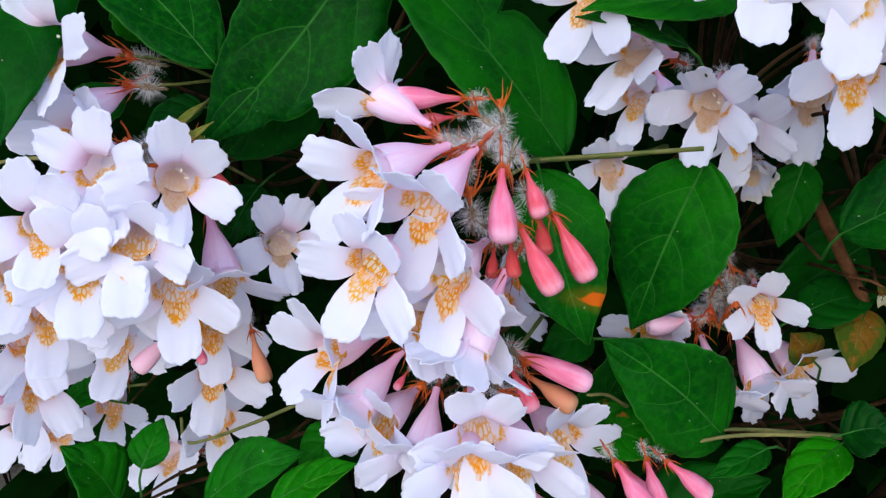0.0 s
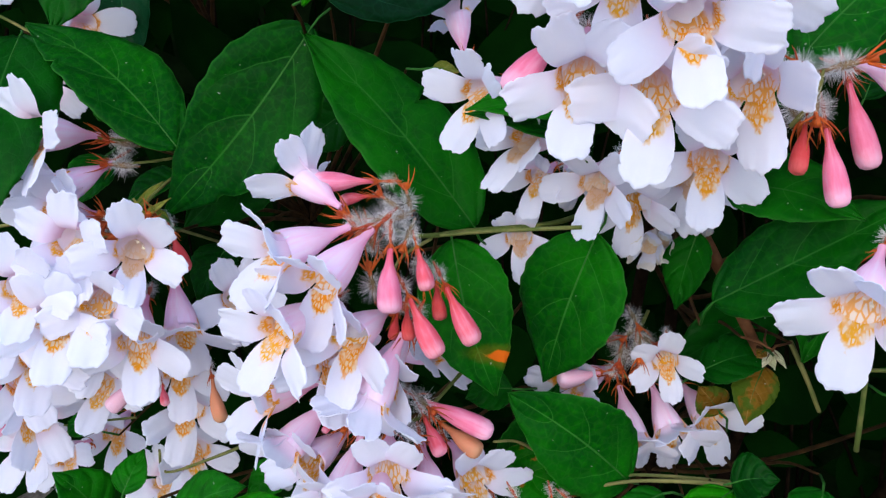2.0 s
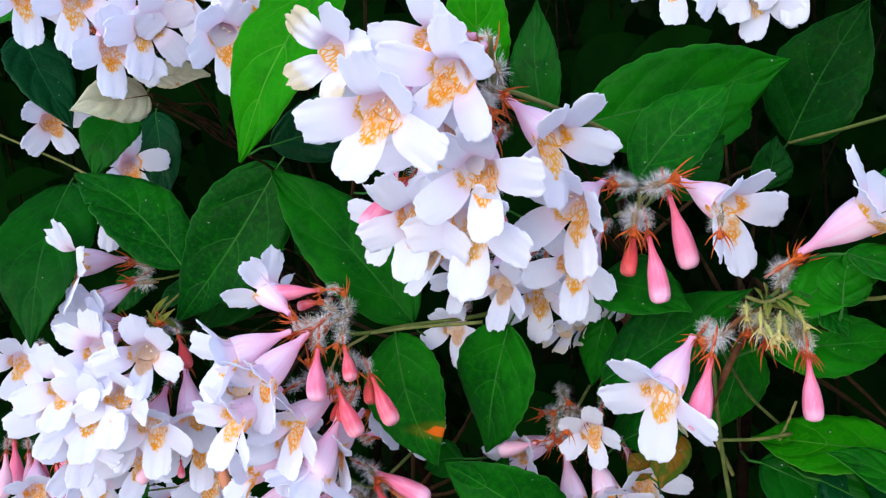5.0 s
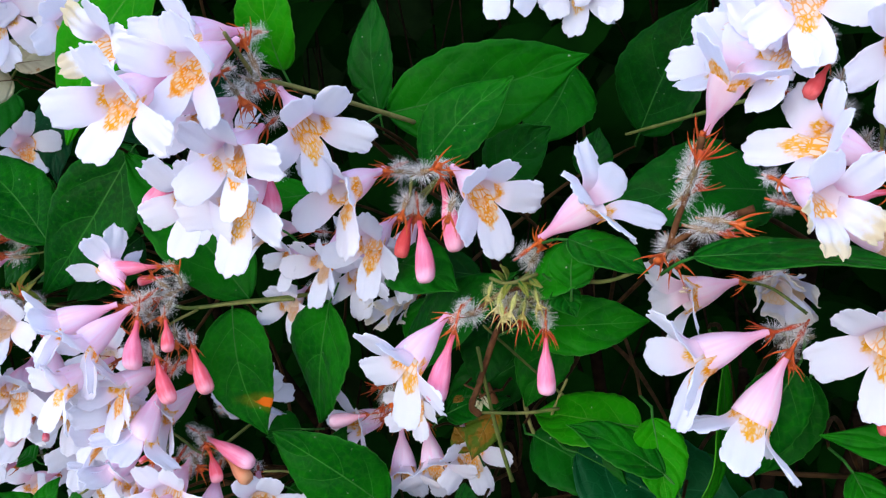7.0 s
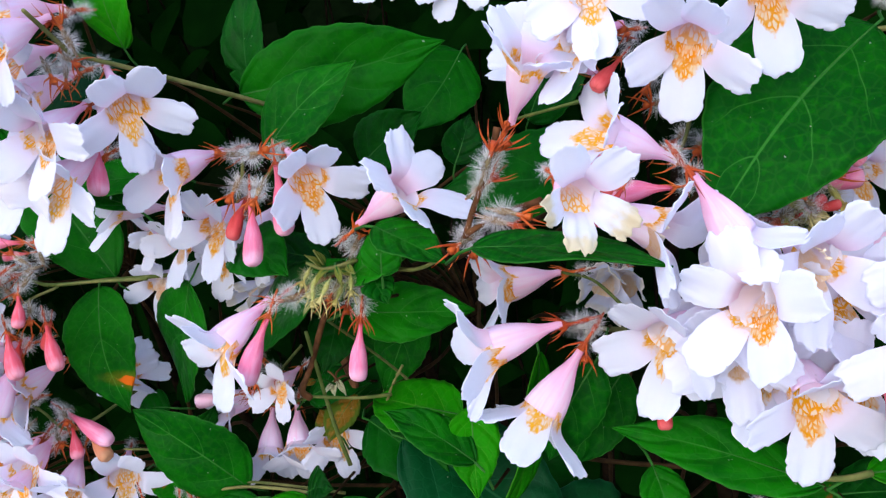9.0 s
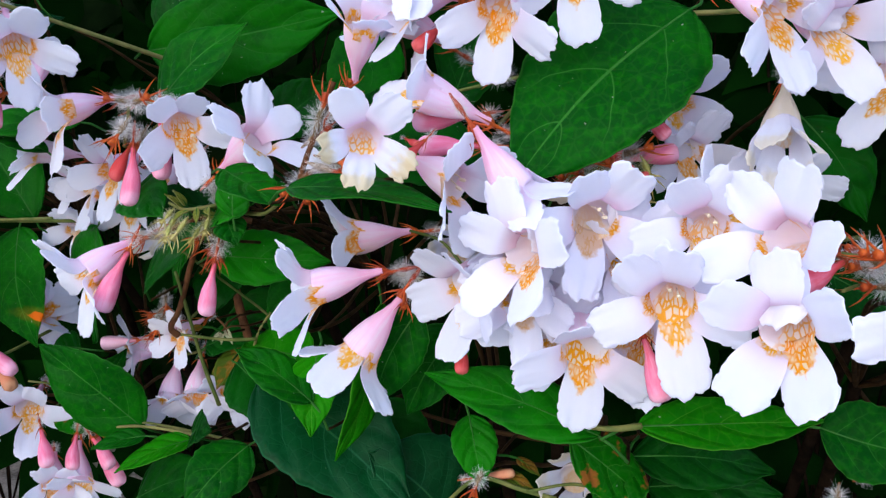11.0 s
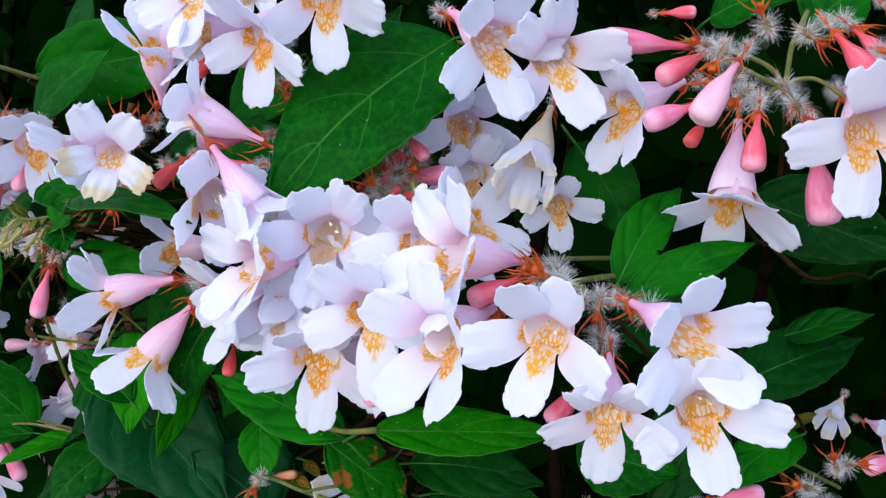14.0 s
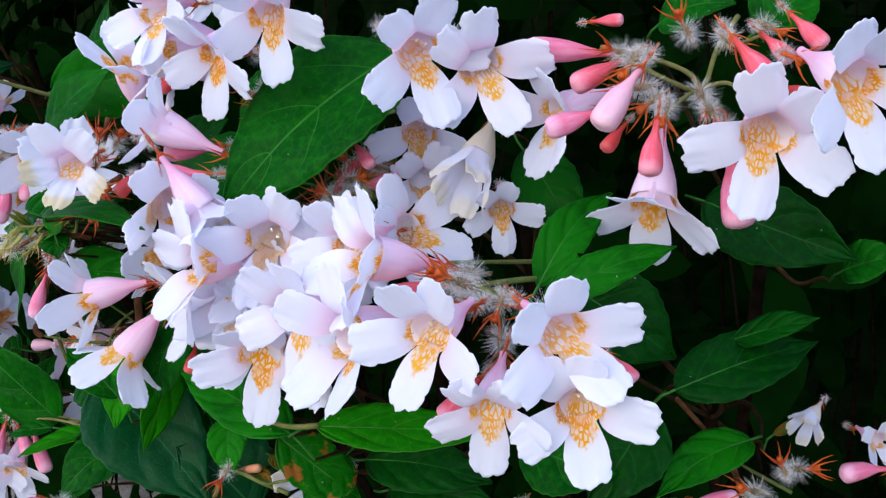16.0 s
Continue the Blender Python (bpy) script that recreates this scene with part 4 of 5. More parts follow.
flower(c, (.0724, .1768, .4774), (-.26, -.93, -.26), (.41, .14, -.9), .46, 'faded')

c = cluster((.0587, .18, .4403), "small cluster of pinkish white flowers under silky calyces")
stem(c, .7, (.0489, .1594, .4205), (.0566, .1598, .4216), (.0665, .159, .4222), (.0773, .1581, .422))
stem(c, .6, (.0571, .1776, .4436), (.059, .1826, .4472), (.0625, .189, .452))
stem(c, .6, (.0546, .1767, .4401), (.0607, .1763, .4382), (.0683, .1809, .4399))
flower(c, (.0577, .1723, .4249), (.18, -.67, -.72), (.09, .74, -.67), .93)
flower(c, (.0665, .1727, .4269), (.28, -.74, -.61), (.07, .65, -.76), .91)
flower(c, (.0759, .1769, .429), (.33, -.91, -.25), (.32, .36, -.88), .93)
flower(c, (.0441, .1753, .4382), (-.68, -.73, -.05), (-.72, .68, -.12), .92)
flower(c, (.0636, .1694, .446), (-.17, -.97, -.17), (.33, .1, -.94), .74)
bud(c, (.0493, .1702, .443), (.0397, .1667, .4422), 'pale', 1.2)
ovary(c, (.0556, .1766, .4439), (-.31, -.61, -.73), .9)
ovary(c, (.0586, .1769, .4451), (-.04, -.58, -.82), 1.09)
ovary(c, (.0537, .1779, .4409), (-.66, -.61, -.45), .89)
ovary(c, (.0562, .1728, .4515), (-0.42, -.5, -0.15), 0.86)
ovary(c, (.0542, .1733, .4470), (-0.16, -.5, -0.74), 0.95)
ovary(c, (.0580, .1700, .4491), (-0.08, -.5, -0.73), 0.87)
ovary(c, (.0569, .1745, .4550), (0.39, -.5, -0.68), 0.89)
ovary(c, (.0600, .1752, .4494), (0.54, -.5, -0.22), 0.93)
ovary(c, (.0529, .1772, .4487), (-0.54, -.5, 0.06), 0.91)

c = cluster((.0599, .1257, .5207), "dense hanging cluster of white flowers with yellow throats")
stem(c, .8, (.0557, .1138, .5333), (.0622, .1256, .5299), (.0687, .1414, .5256), (.0751, .1582, .521))
stem(c, .7, (.0597, .0991, .5399), (.0578, .1084, .5356), (.0566, .1159, .5316))
stem(c, .5, (.0799, .1404, .5041), (.0843, .1432, .5093), (.0785, .1467, .5055), (.0745, .1508, .5031))
stem(c, .5, (.0851, .1425, .5103), (.0808, .1452, .5067), (.0756, .1509, .503))
flower(c, (.0402, .1112, .5102), (-.11, -.91, -.41), (-.11, .42, -.9), .98)
flower(c, (.0512, .1105, .5086), (-.08, -.96, -.26), (-.12, .26, -.96), .98)
flower(c, (.0462, .1103, .525), (-.16, -.94, -.3), (-.07, .31, -.95), 1.00)
flower(c, (.054, .1039, .518), (-.1, -.94, -.33), (.17, .31, -.94), .98)
flower(c, (.0674, .1146, .5218), (.66, -.55, -.52), (-.24, .5, -.83), .98)
flower(c, (.0675, .1239, .5091), (-.42, -.89, -.17), (.29, .05, -.96), .98)
flower(c, (.0534, .0962, .5344), (-.18, -.94, -.31), (-.59, .35, -.73), .95)
flower(c, (.0421, .0908, .5299), (-.15, -.94, -.3), (-.39, .34, -.86), 1.00)
flower(c, (.0298, .1054, .5413), (-.21, -.97, -.06), (-.87, .22, -.44), .95, 'wilted')
flower(c, (.0483, .1046, .5411), (-.34, -.94, -.05), (-.54, .24, -.81), .95)
flower(c, (.0652, .1424, .4943), (-.21, -.95, -.25), (-.02, .25, -.97), .94)
flower(c, (.0382, .1162, .5325), (-.06, -.98, -.2), (-.44, .21, -.87), 1.03)
bud(c, (.0375, .1181, .5167), (.0294, .1131, .5084), 'pink', 1.2)
bud(c, (.0793, .1343, .5014), (.0772, .1301, .4935), 'red', .85)
bud(c, (.0818, .1315, .5012), (.0834, .1268, .4884), 'pink', 1.1)
bud(c, (.0863, .1358, .5083), (.0894, .1309, .4941), 'pink', 1.15)
bud(c, (.0522, .124, .5149), (.0542, .1199, .505), 'pink', 1.3)
ovary(c, (.0581, .1116, .5356), (-.19, -.36, .91), 1.04)
ovary(c, (.0564, .1128, .5322), (.87, -.3, -.39), .89)
ovary(c, (.0554, .1132, .5297), (.28, -.45, -.85), .85)
ovary(c, (.0787, .139, .5033), (.14, -.78, -.61), 1.11)
ovary(c, (.0848, .1414, .5101), (.93, -.36, .05), .91)
ovary(c, (.0777, .1425, .5106), (-.8, -.6, -.02), .91)

c = cluster((.0951, .1265, .4931), "open cluster of three white flowers and two pink buds")
stem(c, .6, (.0809, .1321, .5106), (.08, .1322, .506), (.077, .1348, .501))
stem(c, .9, (.0937, .1231, .4827), (.0999, .1264, .4862), (.1059, .1292, .4869), (.1109, .1325, .4856))
stem(c, .8, (.0999, .1264, .4862), (.1055, .1285, .49), (.1068, .1285, .4944))
stem(c, .7, (.102, .1269, .4854), (.106, .1265, .4824), (.1085, .1244, .4778))
stem(c, 1, (.1141, .1258, .4893), (.1069, .1272, .4855), (.0986, .1299, .48), (.0918, .1324, .4652), (.09, .1309, .4604), (.0913, .1319, .4581))
stem(c, .6, (.0913, .132, .4585), (.1006, .1356, .4572), (.1075, .1387, .4571))
stem(c, .7, (.0926, .1299, .4737), (.093, .1336, .4627), (.094, .1373, .4498), (.0952, .1412, .4388))
stem(c, .8, (.1202, .2164, .512), (.136, .2108, .5154), (.1531, .2108, .519))
stem(c, .6, (.0422, .1616, .42), (.0574, .1633, .4213), (.0816, .1677, .4177))
stem(c, .5, (.1092, .1425, .4627), (.1067, .1407, .4578), (.1029, .1431, .4485))
stem(c, .5, (.094, .1309, .4782), (.1005, .1513, .4615), (.1078, .1571, .4518))
flower(c, (.0974, .1278, .5061), (.62, -.73, -.28), (-.01, .36, -.93), .97)
flower(c, (.1204, .1206, .505), (.8, -.25, .55), (.21, -.74, -.64), 1)
flower(c, (.0819, .1118, .4755), (-.49, -.77, -.42), (.13, .41, -.9), .97)
bud(c, (.0915, .1157, .4804), (.088, .1105, .4685), 'pink', 1.15)
bud(c, (.1087, .1211, .4783), (.1087, .117, .4677), 'pink', .95)
ovary(c, (.0839, .1309, .5111), (.88, -.4, .25), 1.14)
ovary(c, (.0795, .1309, .505), (-.12, -.74, -.66), 1.11)
ovary(c, (.078, .1335, .5113), (-.65, -.75, .13), .94)
ovary(c, (.0937, .1231, .4827), (-.74, -.67, -.08), 1.14)
ovary(c, (.1061, .128, .4923), (.54, -.26, .8), 1.01)
ovary(c, (.1079, .1248, .4817), (.12, -.63, -.77), 1.05)
ovary(c, (.0943, .1126, .506), (-.13, -.67, -.73), .91)
ovary(c, (.0999, .1312, .4832), (-.28, -.72, -.63), .9)
ovary(c, (.1022, .1316, .4818), (.12, -.68, -.73), 1.14)
ovary(c, (.1006, .1187, .4866), (-.0924, -.7231, -.6845), 0.74, True)
ovary(c, (.1035, .1173, .4860), (-.1762, -.7175, -.6739), 0.80, True)
ovary(c, (.0984, .1205, .4880), (-.0797, -.8225, -.5632), 0.68, True)
ovary(c, (.1049, .1206, .4845), (-.0351, -.7893, -.6130), 0.74, True)
ovary(c, (.1016, .1156, .4852), (.2194, -.7350, -.6416), 0.68, True)
ovary(c, (.1075, .1206, .4864), (.2647, -.7564, -.5981), 0.74, True)
stem(c, .62, (.0984, .1207, .4904), (.1022, .1215, .4890), (.1069, .1261, .4897))

c = cluster((.0012, .1802, .4417), "half hidden white flower behind a spotted leaf")
stem(c, .6, (.0153, .1493, .4792), (.0252, .1524, .4794), (.0431, .1475, .4812))
flower(c, (.011, .1723, .4475), (.75, -.53, .38), (.55, .83, .09), .93)
flower(c, (.014, .1759, .4477), (.83, -.31, .45), (.34, -.36, -.87), .93)

c = cluster((-.0623, .1834, .5597), "far cluster of small white flowers above a dried leaf")
stem(c, .7, (-.1339, .2032, .5421), (-.1083, .2081, .5277), (-.0874, .2021, .5187), (-.067, .1968, .5157))
stem(c, .5, (-.0452, .1771, .5544), (-.0476, .1733, .5474), (-.0484, .1692, .5427))
stem(c, .5, (-.0607, .1874, .5825), (-.0535, .1825, .5711), (-.0538, .1828, .5598))
flower(c, (-.0361, .157, .5587), (.71, -.55, -.43), (-.55, -.05, -.83), 1.05)
flower(c, (-.0289, .1585, .5664), (.36, -.75, -.55), (.11, .62, -.77), 1.06)
flower(c, (-.0447, .154, .5549), (.74, -.58, -.34), (-.41, .01, -.91), 1.04)
flower(c, (-.0182, .1604, .5543), (.58, -.72, -.38), (-.16, .35, -.92), 1.05)
flower(c, (-.0165, .1634, .559), (.42, -.69, -.59), (.9, .23, .37), 1.05)
flower(c, (-.0183, .1626, .5715), (.44, -.77, -.46), (-.19, .42, -.89), 1.05)
flower(c, (-.0393, .1583, .5721), (.67, -.62, -.4), (-.58, -.11, -.81), 1.06)
flower(c, (-.0533, .1538, .5679), (.76, -.6, -.24), (-.35, -.07, -.93), 1.04)
flower(c, (-.1094, .2085, .5415), (.78, -.56, -.26), (.06, .49, -.87), 1.05)
flower(c, (-.1107, .2336, .5081), (.57, -.79, -.23), (-.35, .02, -.94), 1.06)
flower(c, (-.0865, .2131, .5244), (.7, -.72, -.05), (.26, .32, -.91), 1.04)
flower(c, (-.0656, .1501, .5701), (.73, -.61, -.31), (-.28, .15, -.95), 1.05)

c = cluster((.1061, .2017, .5612), "white flower cluster in the upper shade of the shrub")
stem(c, .6, (.1085, .1997, .5628), (.1107, .1951, .5561), (.1163, .212, .5604))
flower(c, (.1036, .188, .5549), (.23, -.76, -.6), (-.86, .14, -.5), .93)
flower(c, (.1121, .1917, .5514), (-.15, -.86, -.49), (-.24, .51, -.82), .93)
flower(c, (.1193, .1902, .5545), (-.14, -.91, -.4), (.16, .38, -.91), .93)
flower(c, (.0913, .188, .5574), (.19, -.9, -.39), (-.22, .35, -.91), .92)

c = cluster((.1481, .1169, .5141), "cluster of pink and white flowers with one withered bloom")
stem(c, .9, (.1294, .1143, .4935), (.1346, .1125, .4979), (.1412, .1119, .5008), (.1467, .1107, .5028))
stem(c, .9, (.132, .1132, .4947), (.1346, .1132, .5018), (.1373, .1144, .5087), (.139, .1151, .515))
stem(c, .6, (.128, .1147, .4924), (.1214, .1196, .4893), (.1153, .1229, .4887))
stem(c, .6, (.168, .1243, .5071), (.1701, .1301, .5115), (.1717, .1386, .5196))
stem(c, .8, (.2006, .134, .5275), (.2071, .1338, .5275), (.2159, .1345, .5282))
flower(c, (.1704, .1124, .5268), (-.18, -.84, -.52), (-.05, .53, -.85), .94)
flower(c, (.1569, .1114, .5138), (-.78, -.46, .42), (-.62, .67, -.41), .94)
flower(c, (.1448, .1167, .5262), (.41, -.4, .82), (-.61, -.79, -.08), .91)
flower(c, (.1512, .1183, .5293), (-.6, -.8, -.07), (.11, .01, -.99), .91)
flower(c, (.1557, .0904, .5058), (.43, -.89, -.16), (-.19, .08, -.98), .82, 'wilted')
flower(c, (.1555, .1123, .5365), (.1, -.98, -.19), (.1, .2, -.98), .91)
flower(c, (.1828, .1135, .5336), (.18, -.8, -.58), (.01, .59, -.81), .97)
flower(c, (.1673, .1045, .4979), (.89, -.34, -.3), (-.44, -.8, -.4), .94, 'old')
flower(c, (.1493, .1253, .5335), (-.55, -.82, .16), (-.83, .53, -.16), .92)
flower(c, (.1449, .1315, .5289), (-.61, -.65, .45), (-.45, -.17, -.88), .94)
bud(c, (.1643, .1213, .5092), (.1543, .1156, .5078), 'pink', 1.1)
bud(c, (.1594, .1176, .5249), (.1557, .1132, .5204), 'red', 1)
bud(c, (.1675, .1137, .5039), (.1578, .1085, .5038), 'pink', 1.0)
bud(c, (.1602, .1049, .5048), (.1568, .1006, .5), 'red', 1.1)
bud(c, (.1557, .1088, .5051), (.1586, .1072, .5042), 'red', 1)
ovary(c, (.1371, .1132, .5083), (.37, -.06, .93), 1.13)
ovary(c, (.1408, .1097, .5011), (.97, -.18, -.18), 1.06)
ovary(c, (.1388, .1109, .4995), (.96, -.15, -.24), 1.14)
ovary(c, (.133, .1138, .4961), (-.5, -.79, -.35), 1.12)
ovary(c, (.1355, .1141, .5047), (.82, 0, .57), .94)
ovary(c, (.0556, .1079, .5304), (.62, -.36, -.7), .96)
ovary(c, (.137, .1187, .5094), (.72, -.3, .63), 1.08)
ovary(c, (.1329, .117, .4957), (.24, -.75, -.61), 1.13)

c = cluster((.1512, .1399, .4805), "pair of white flowers with long pale pink tubes")
stem(c, .7, (.1491, .1206, .4792), (.1538, .1267, .4763), (.1583, .133, .4742))
stem(c, .5, (.146, .1367, .4848), (.1518, .1401, .4824), (.1579, .1368, .4779))
flower(c, (.1355, .11, .4773), (-.92, -.35, -.18), (.15, .11, -.98), .96)
flower(c, (.1445, .1117, .4641), (-.52, -.28, -.81), (.09, -.96, .28), .97)
flower(c, (.1341, .1318, .4832), (-.87, -.49, -.07), (.49, -.86, -.12), .93)
flower(c, (.1533, .147, .4798), (-.08, -1, -.04), (-.33, .07, -.94), .85, 'faded')
flower(c, (.1568, .1526, .4783), (0, -1, -.07), (.45, .07, -.89), .85, 'faded')

c = cluster((.194, .1142, .484), "very dense cluster of white flowers with yellow netted throats")
stem(c, .7, (.2255, .1045, .4883), (.2288, .1055, .4876), (.2323, .112, .4878), (.238, .1213, .4878))
stem(c, .8, (.1862, .108, .4577), (.1925, .1069, .458), (.1975, .1086, .4585))
stem(c, .5, (.2249, .1006, .4851), (.2289, .1053, .4859), (.2323, .1119, .4869))
flower(c, (.1887, .1028, .4719), (.28, -.89, -.36), (-.21, .31, -.93), .96)
flower(c, (.1768, .1076, .4789), (-.01, -.99, -.13), (.07, .13, -.99), .93, 'old')
flower(c, (.166, .1085, .4799), (-.47, -.83, -.31), (.14, .28, -.95), .97)
flower(c, (.1782, .0976, .4886), (-.44, -.9, .06), (.52, -.31, -.8), .97)
flower(c, (.1894, .1051, .4931), (.36, -.92, -.13), (-.19, .06, -.98), .99, 'old')
flower(c, (.2014, .0962, .4826), (-.02, -.99, -.14), (.21, .14, -.97), .99)
flower(c, (.2161, .0951, .4934), (-.52, -.81, .26), (.08, -.35, -.93), 1)
flower(c, (.2166, .0882, .4822), (-.31, -.95, -.04), (.62, -.17, -.77), 1)
flower(c, (.2077, .1248, .494), (.85, -.39, .34), (.52, .64, -.57), .98)
flower(c, (.1853, .1122, .4829), (.09, -.99, -.1), (-.13, .09, -.99), .96, 'old')
flower(c, (.1776, .102, .4969), (.54, .23, -.81), (-.53, .84, -.12), .87, 'wilted')
flower(c, (.1773, .1089, .4859), (.23, -.97, .09), (.17, -.05, -.98), .94)
flower(c, (.2058, .1063, .4929), (-.03, -1, -.05), (-.03, .05, -1), .95)
flower(c, (.181, .1093, .4745), (.01, -1, .07), (-.23, -.07, -.97), .94)
flower(c, (.1947, .111, .4737), (-.17, -.98, -.06), (.47, -.03, -.88), .92)
flower(c, (.1787, .1156, .4858), (.17, -.99, -.01), (.03, .02, -1), 1)
flower(c, (.1841, .1139, .476), (.4, -.92, -.01), (.08, .04, -1), 1)
flower(c, (.1942, .1116, .4875), (.41, -.91, -.05), (-.26, -.06, -.96), 1)
bud(c, (.225, .102, .4891), (.2183, .0972, .4856), 'coral', 1)
bud(c, (.1976, .1035, .4748), (.2011, .101, .4656), 'pink', 1.1)
bud(c, (.1655, .1115, .4696), (.1662, .1083, .4642), 'red', .85)
ovary(c, (.1501, .1208, .4788), (-.66, -.73, .17), .9)
ovary(c, (.1525, .1188, .4756), (-.01, -.79, -.62), .89)
ovary(c, (.2287, .1044, .4878), (-.73, -.65, .22), .87)
ovary(c, (.2309, .1037, .4856), (-.79, -.61, .03), .94)
ovary(c, (.229, .107, .49), (-.75, -.63, .19), 1.03)

c = cluster((.195, .1317, .5029), "fading cream and white flowers behind a large leaf")
# Young ovaries added as a stand-in for orange debris of spent flowers.
ovary(c, (.1883, .1280, .4984), (.6740, -.5024, -.5416), 1.10, True)
ovary(c, (.1905, .1313, .4991), (.5276, -.6020, -.5993), 1.00, True)
ovary(c, (.1878, .1284, .4951), (-.2153, -.8371, -.5029), 1.10, True)
ovary(c, (.1917, .1318, .4966), (-.0696, -.7593, -.6470), 1.05, True)
ovary(c, (.1918, .1316, .4945), (.7829, -.4796, -.3964), 1.00, True)
ovary(c, (.1946, .1291, .5001), (.4260, -.6518, -.6275), 0.90, True)
ovary(c, (.1864, .1250, .4949), (-.0724, -.7983, -.5979), 0.95, True)
flower(c, (.1993, .1436, .5123), (.62, -.71, -.32), (-.29, .17, -.94), .93)
flower(c, (.2172, .1311, .5053), (-.03, -.74, -.67), (-.23, .66, -.71), .94, 'faded')
flower(c, (.2215, .1357, .4975), (.4, -.85, -.34), (.06, .4, -.92), .64)
flower(c, (.2018, .1412, .5022), (.54, -.78, -.32), (-.04, .36, -.93), .8)
bud(c, (.1903, .1333, .501), (.2, .1341, .5026), 'pink', 1.3)
bud(c, (.1936, .1271, .5103), (.1984, .1259, .5055), 'coral', 1)
# Four thin red buds that stand in for a clump of orange sepals.
bud(c, (.1883, .1272, .4966), (.1928, .1268, .5001), 'red', .5)
bud(c, (.1863, .129, .4985), (.1903, .1285, .5031), 'red', .5)
bud(c, (.1908, .1282, .4973), (.1954, .1274, .4987), 'red', .5)
bud(c, (.1864, .1328, .5017), (.1909, .1324, .5063), 'red', .5)
ovary(c, (.1901, .1252, .4989), (-.44, -.66, .6), 1.04)
ovary(c, (.1915, .1284, .5026), (.95, -.15, .28), 1.07)
ovary(c, (.1863, .1279, .4969), (-.48, -.84, -.26), 1.13)
ovary(c, (.1884, .1324, .5008), (-.23, -.53, .82), .95)
ovary(c, (.1834, .1336, .4999), (-0.37, -0.76, -0.15), 0.82)
ovary(c, (.1844, .1400, .5047), (-0.14, -0.43, 0.42), 0.86)
ovary(c, (.1895, .1365, .5072), (0.05, -0.69, -0.46), 0.85)
ovary(c, (.1908, .1433, .5094), (0.60, -0.47, 0.43), 0.85)
ovary(c, (.1827, .1388, .4963), (-0.27, -0.55, 0.32), 1.02)
ovary(c, (.1878, .1383, .5000), (-0.58, -0.56, 0.24), 0.84)
ovary(c, (.1784, .1371, .4949), (-0.04, -0.76, 0.61), 0.94)
ovary(c, (.1895, .1429, .5047), (-0.28, -0.44, 0.10), 1.01)
ovary(c, (.1599, .1389, .5290), (0.01, -0.63, 0.14), 0.84)
ovary(c, (.1642, .1355, .5220), (-0.27, -0.47, -0.64), 0.96)
ovary(c, (.1651, .1374, .5170), (-0.31, -0.59, -0.04), 1.05)
ovary(c, (.1692, .1398, .5108), (-0.43, -0.63, -0.42), 0.87)
ovary(c, (.1732, .1400, .5093), (-0.20, -0.50, -0.25), 1.03)

c = cluster((.2539, .126, .5217), "fuzzy silver cluster with coral buds and white flowers")
stem(c, .6, (.248, .1232, .5246), (.2557, .1251, .5204), (.2593, .1312, .5196), (.2602, .1383, .5265), (.2621, .1459, .5328))
stem(c, .6, (.2444, .1229, .5261), (.2511, .1258, .5246), (.2567, .1304, .5224), (.2593, .1312, .5196))
stem(c, .5, (.2557, .1196, .5136), (.2574, .1255, .5176), (.2593, .1312, .5196))
stem(c, .5, (.2651, .1269, .5099), (.2623, .1285, .5149), (.2593, .1312, .5196))
stem(c, .5, (.2683, .1239, .5172), (.2638, .129, .5202), (.2593, .1312, .5196))
stem(c, .5, (.2682, .1346, .5283), (.2638, .1368, .527), (.2602, .1383, .5265))
flower(c, (.2153, .1146, .5259), (.76, -.57, -.33), (.01, .5, -.86), .98)
flower(c, (.2236, .1214, .5235), (.61, -.69, -.39), (.21, .62, -.75), .97)
flower(c, (.2528, .1269, .4999), (.02, -.5, -.87), (-.11, .86, -.5), 1)
flower(c, (.2722, .1153, .5121), (.26, -.9, -.34), (-.29, .26, -.92), .96)
flower(c, (.234, .1304, .5156), (-.57, -.77, -.28), (-.27, .5, -.82), .94)
flower(c, (.2837, .1103, .5189), (.61, -.74, -.28), (0, .36, -.93), .93)
bud(c, (.2438, .1338, .5259), (.2301, .1248, .5266), 'pink', 1.15)
bud(c, (.2481, .1251, .5245), (.2413, .1188, .5196), 'coral', 1)
bud(c, (.253, .1157, .5217), (.2486, .11, .5129), 'pale', 1.25)
bud(c, (.2481, .1124, .5155), (.2416, .1067, .5125), 'pink', 1.2)
bud(c, (.2482, .1257, .5136), (.246, .1216, .5094), 'red', 1)
bud(c, (.2566, .1129, .514), (.2565, .1095, .5059), 'coral', 1)
bud(c, (.2646, .1286, .5099), (.2672, .1255, .4973), 'pink', 1.4)
bud(c, (.2641, .1221, .5135), (.2648, .1196, .5098), 'coral', 1)
bud(c, (.2661, .1182, .526), (.2722, .1179, .5186), 'coral', 1.1)
bud(c, (.2688, .1266, .5275), (.2736, .126, .5231), 'coral', 1.1)
bud(c, (.2732, .1234, .5297), (.2782, .1229, .5247), 'coral', 1)
bud(c, (.2719, .1245, .5194), (.2767, .1244, .5179), 'red', 1)
bud(c, (.2387, .1353, .5319), (.2445, .1356, .532), 'coral', 1)
ovary(c, (.248, .1233, .5251), (-.62, -.77, .16), .85)
ovary(c, (.2504, .122, .5239), (-.28, -.67, -.69), 1.05)
ovary(c, (.2541, .1217, .5176), (-.45, -.73, -.51), .95)
ovary(c, (.2559, .1212, .5163), (.01, -.66, -.75), .94)
ovary(c, (.2518, .122, .5195), (-.65, -.75, -.16), 1.1)
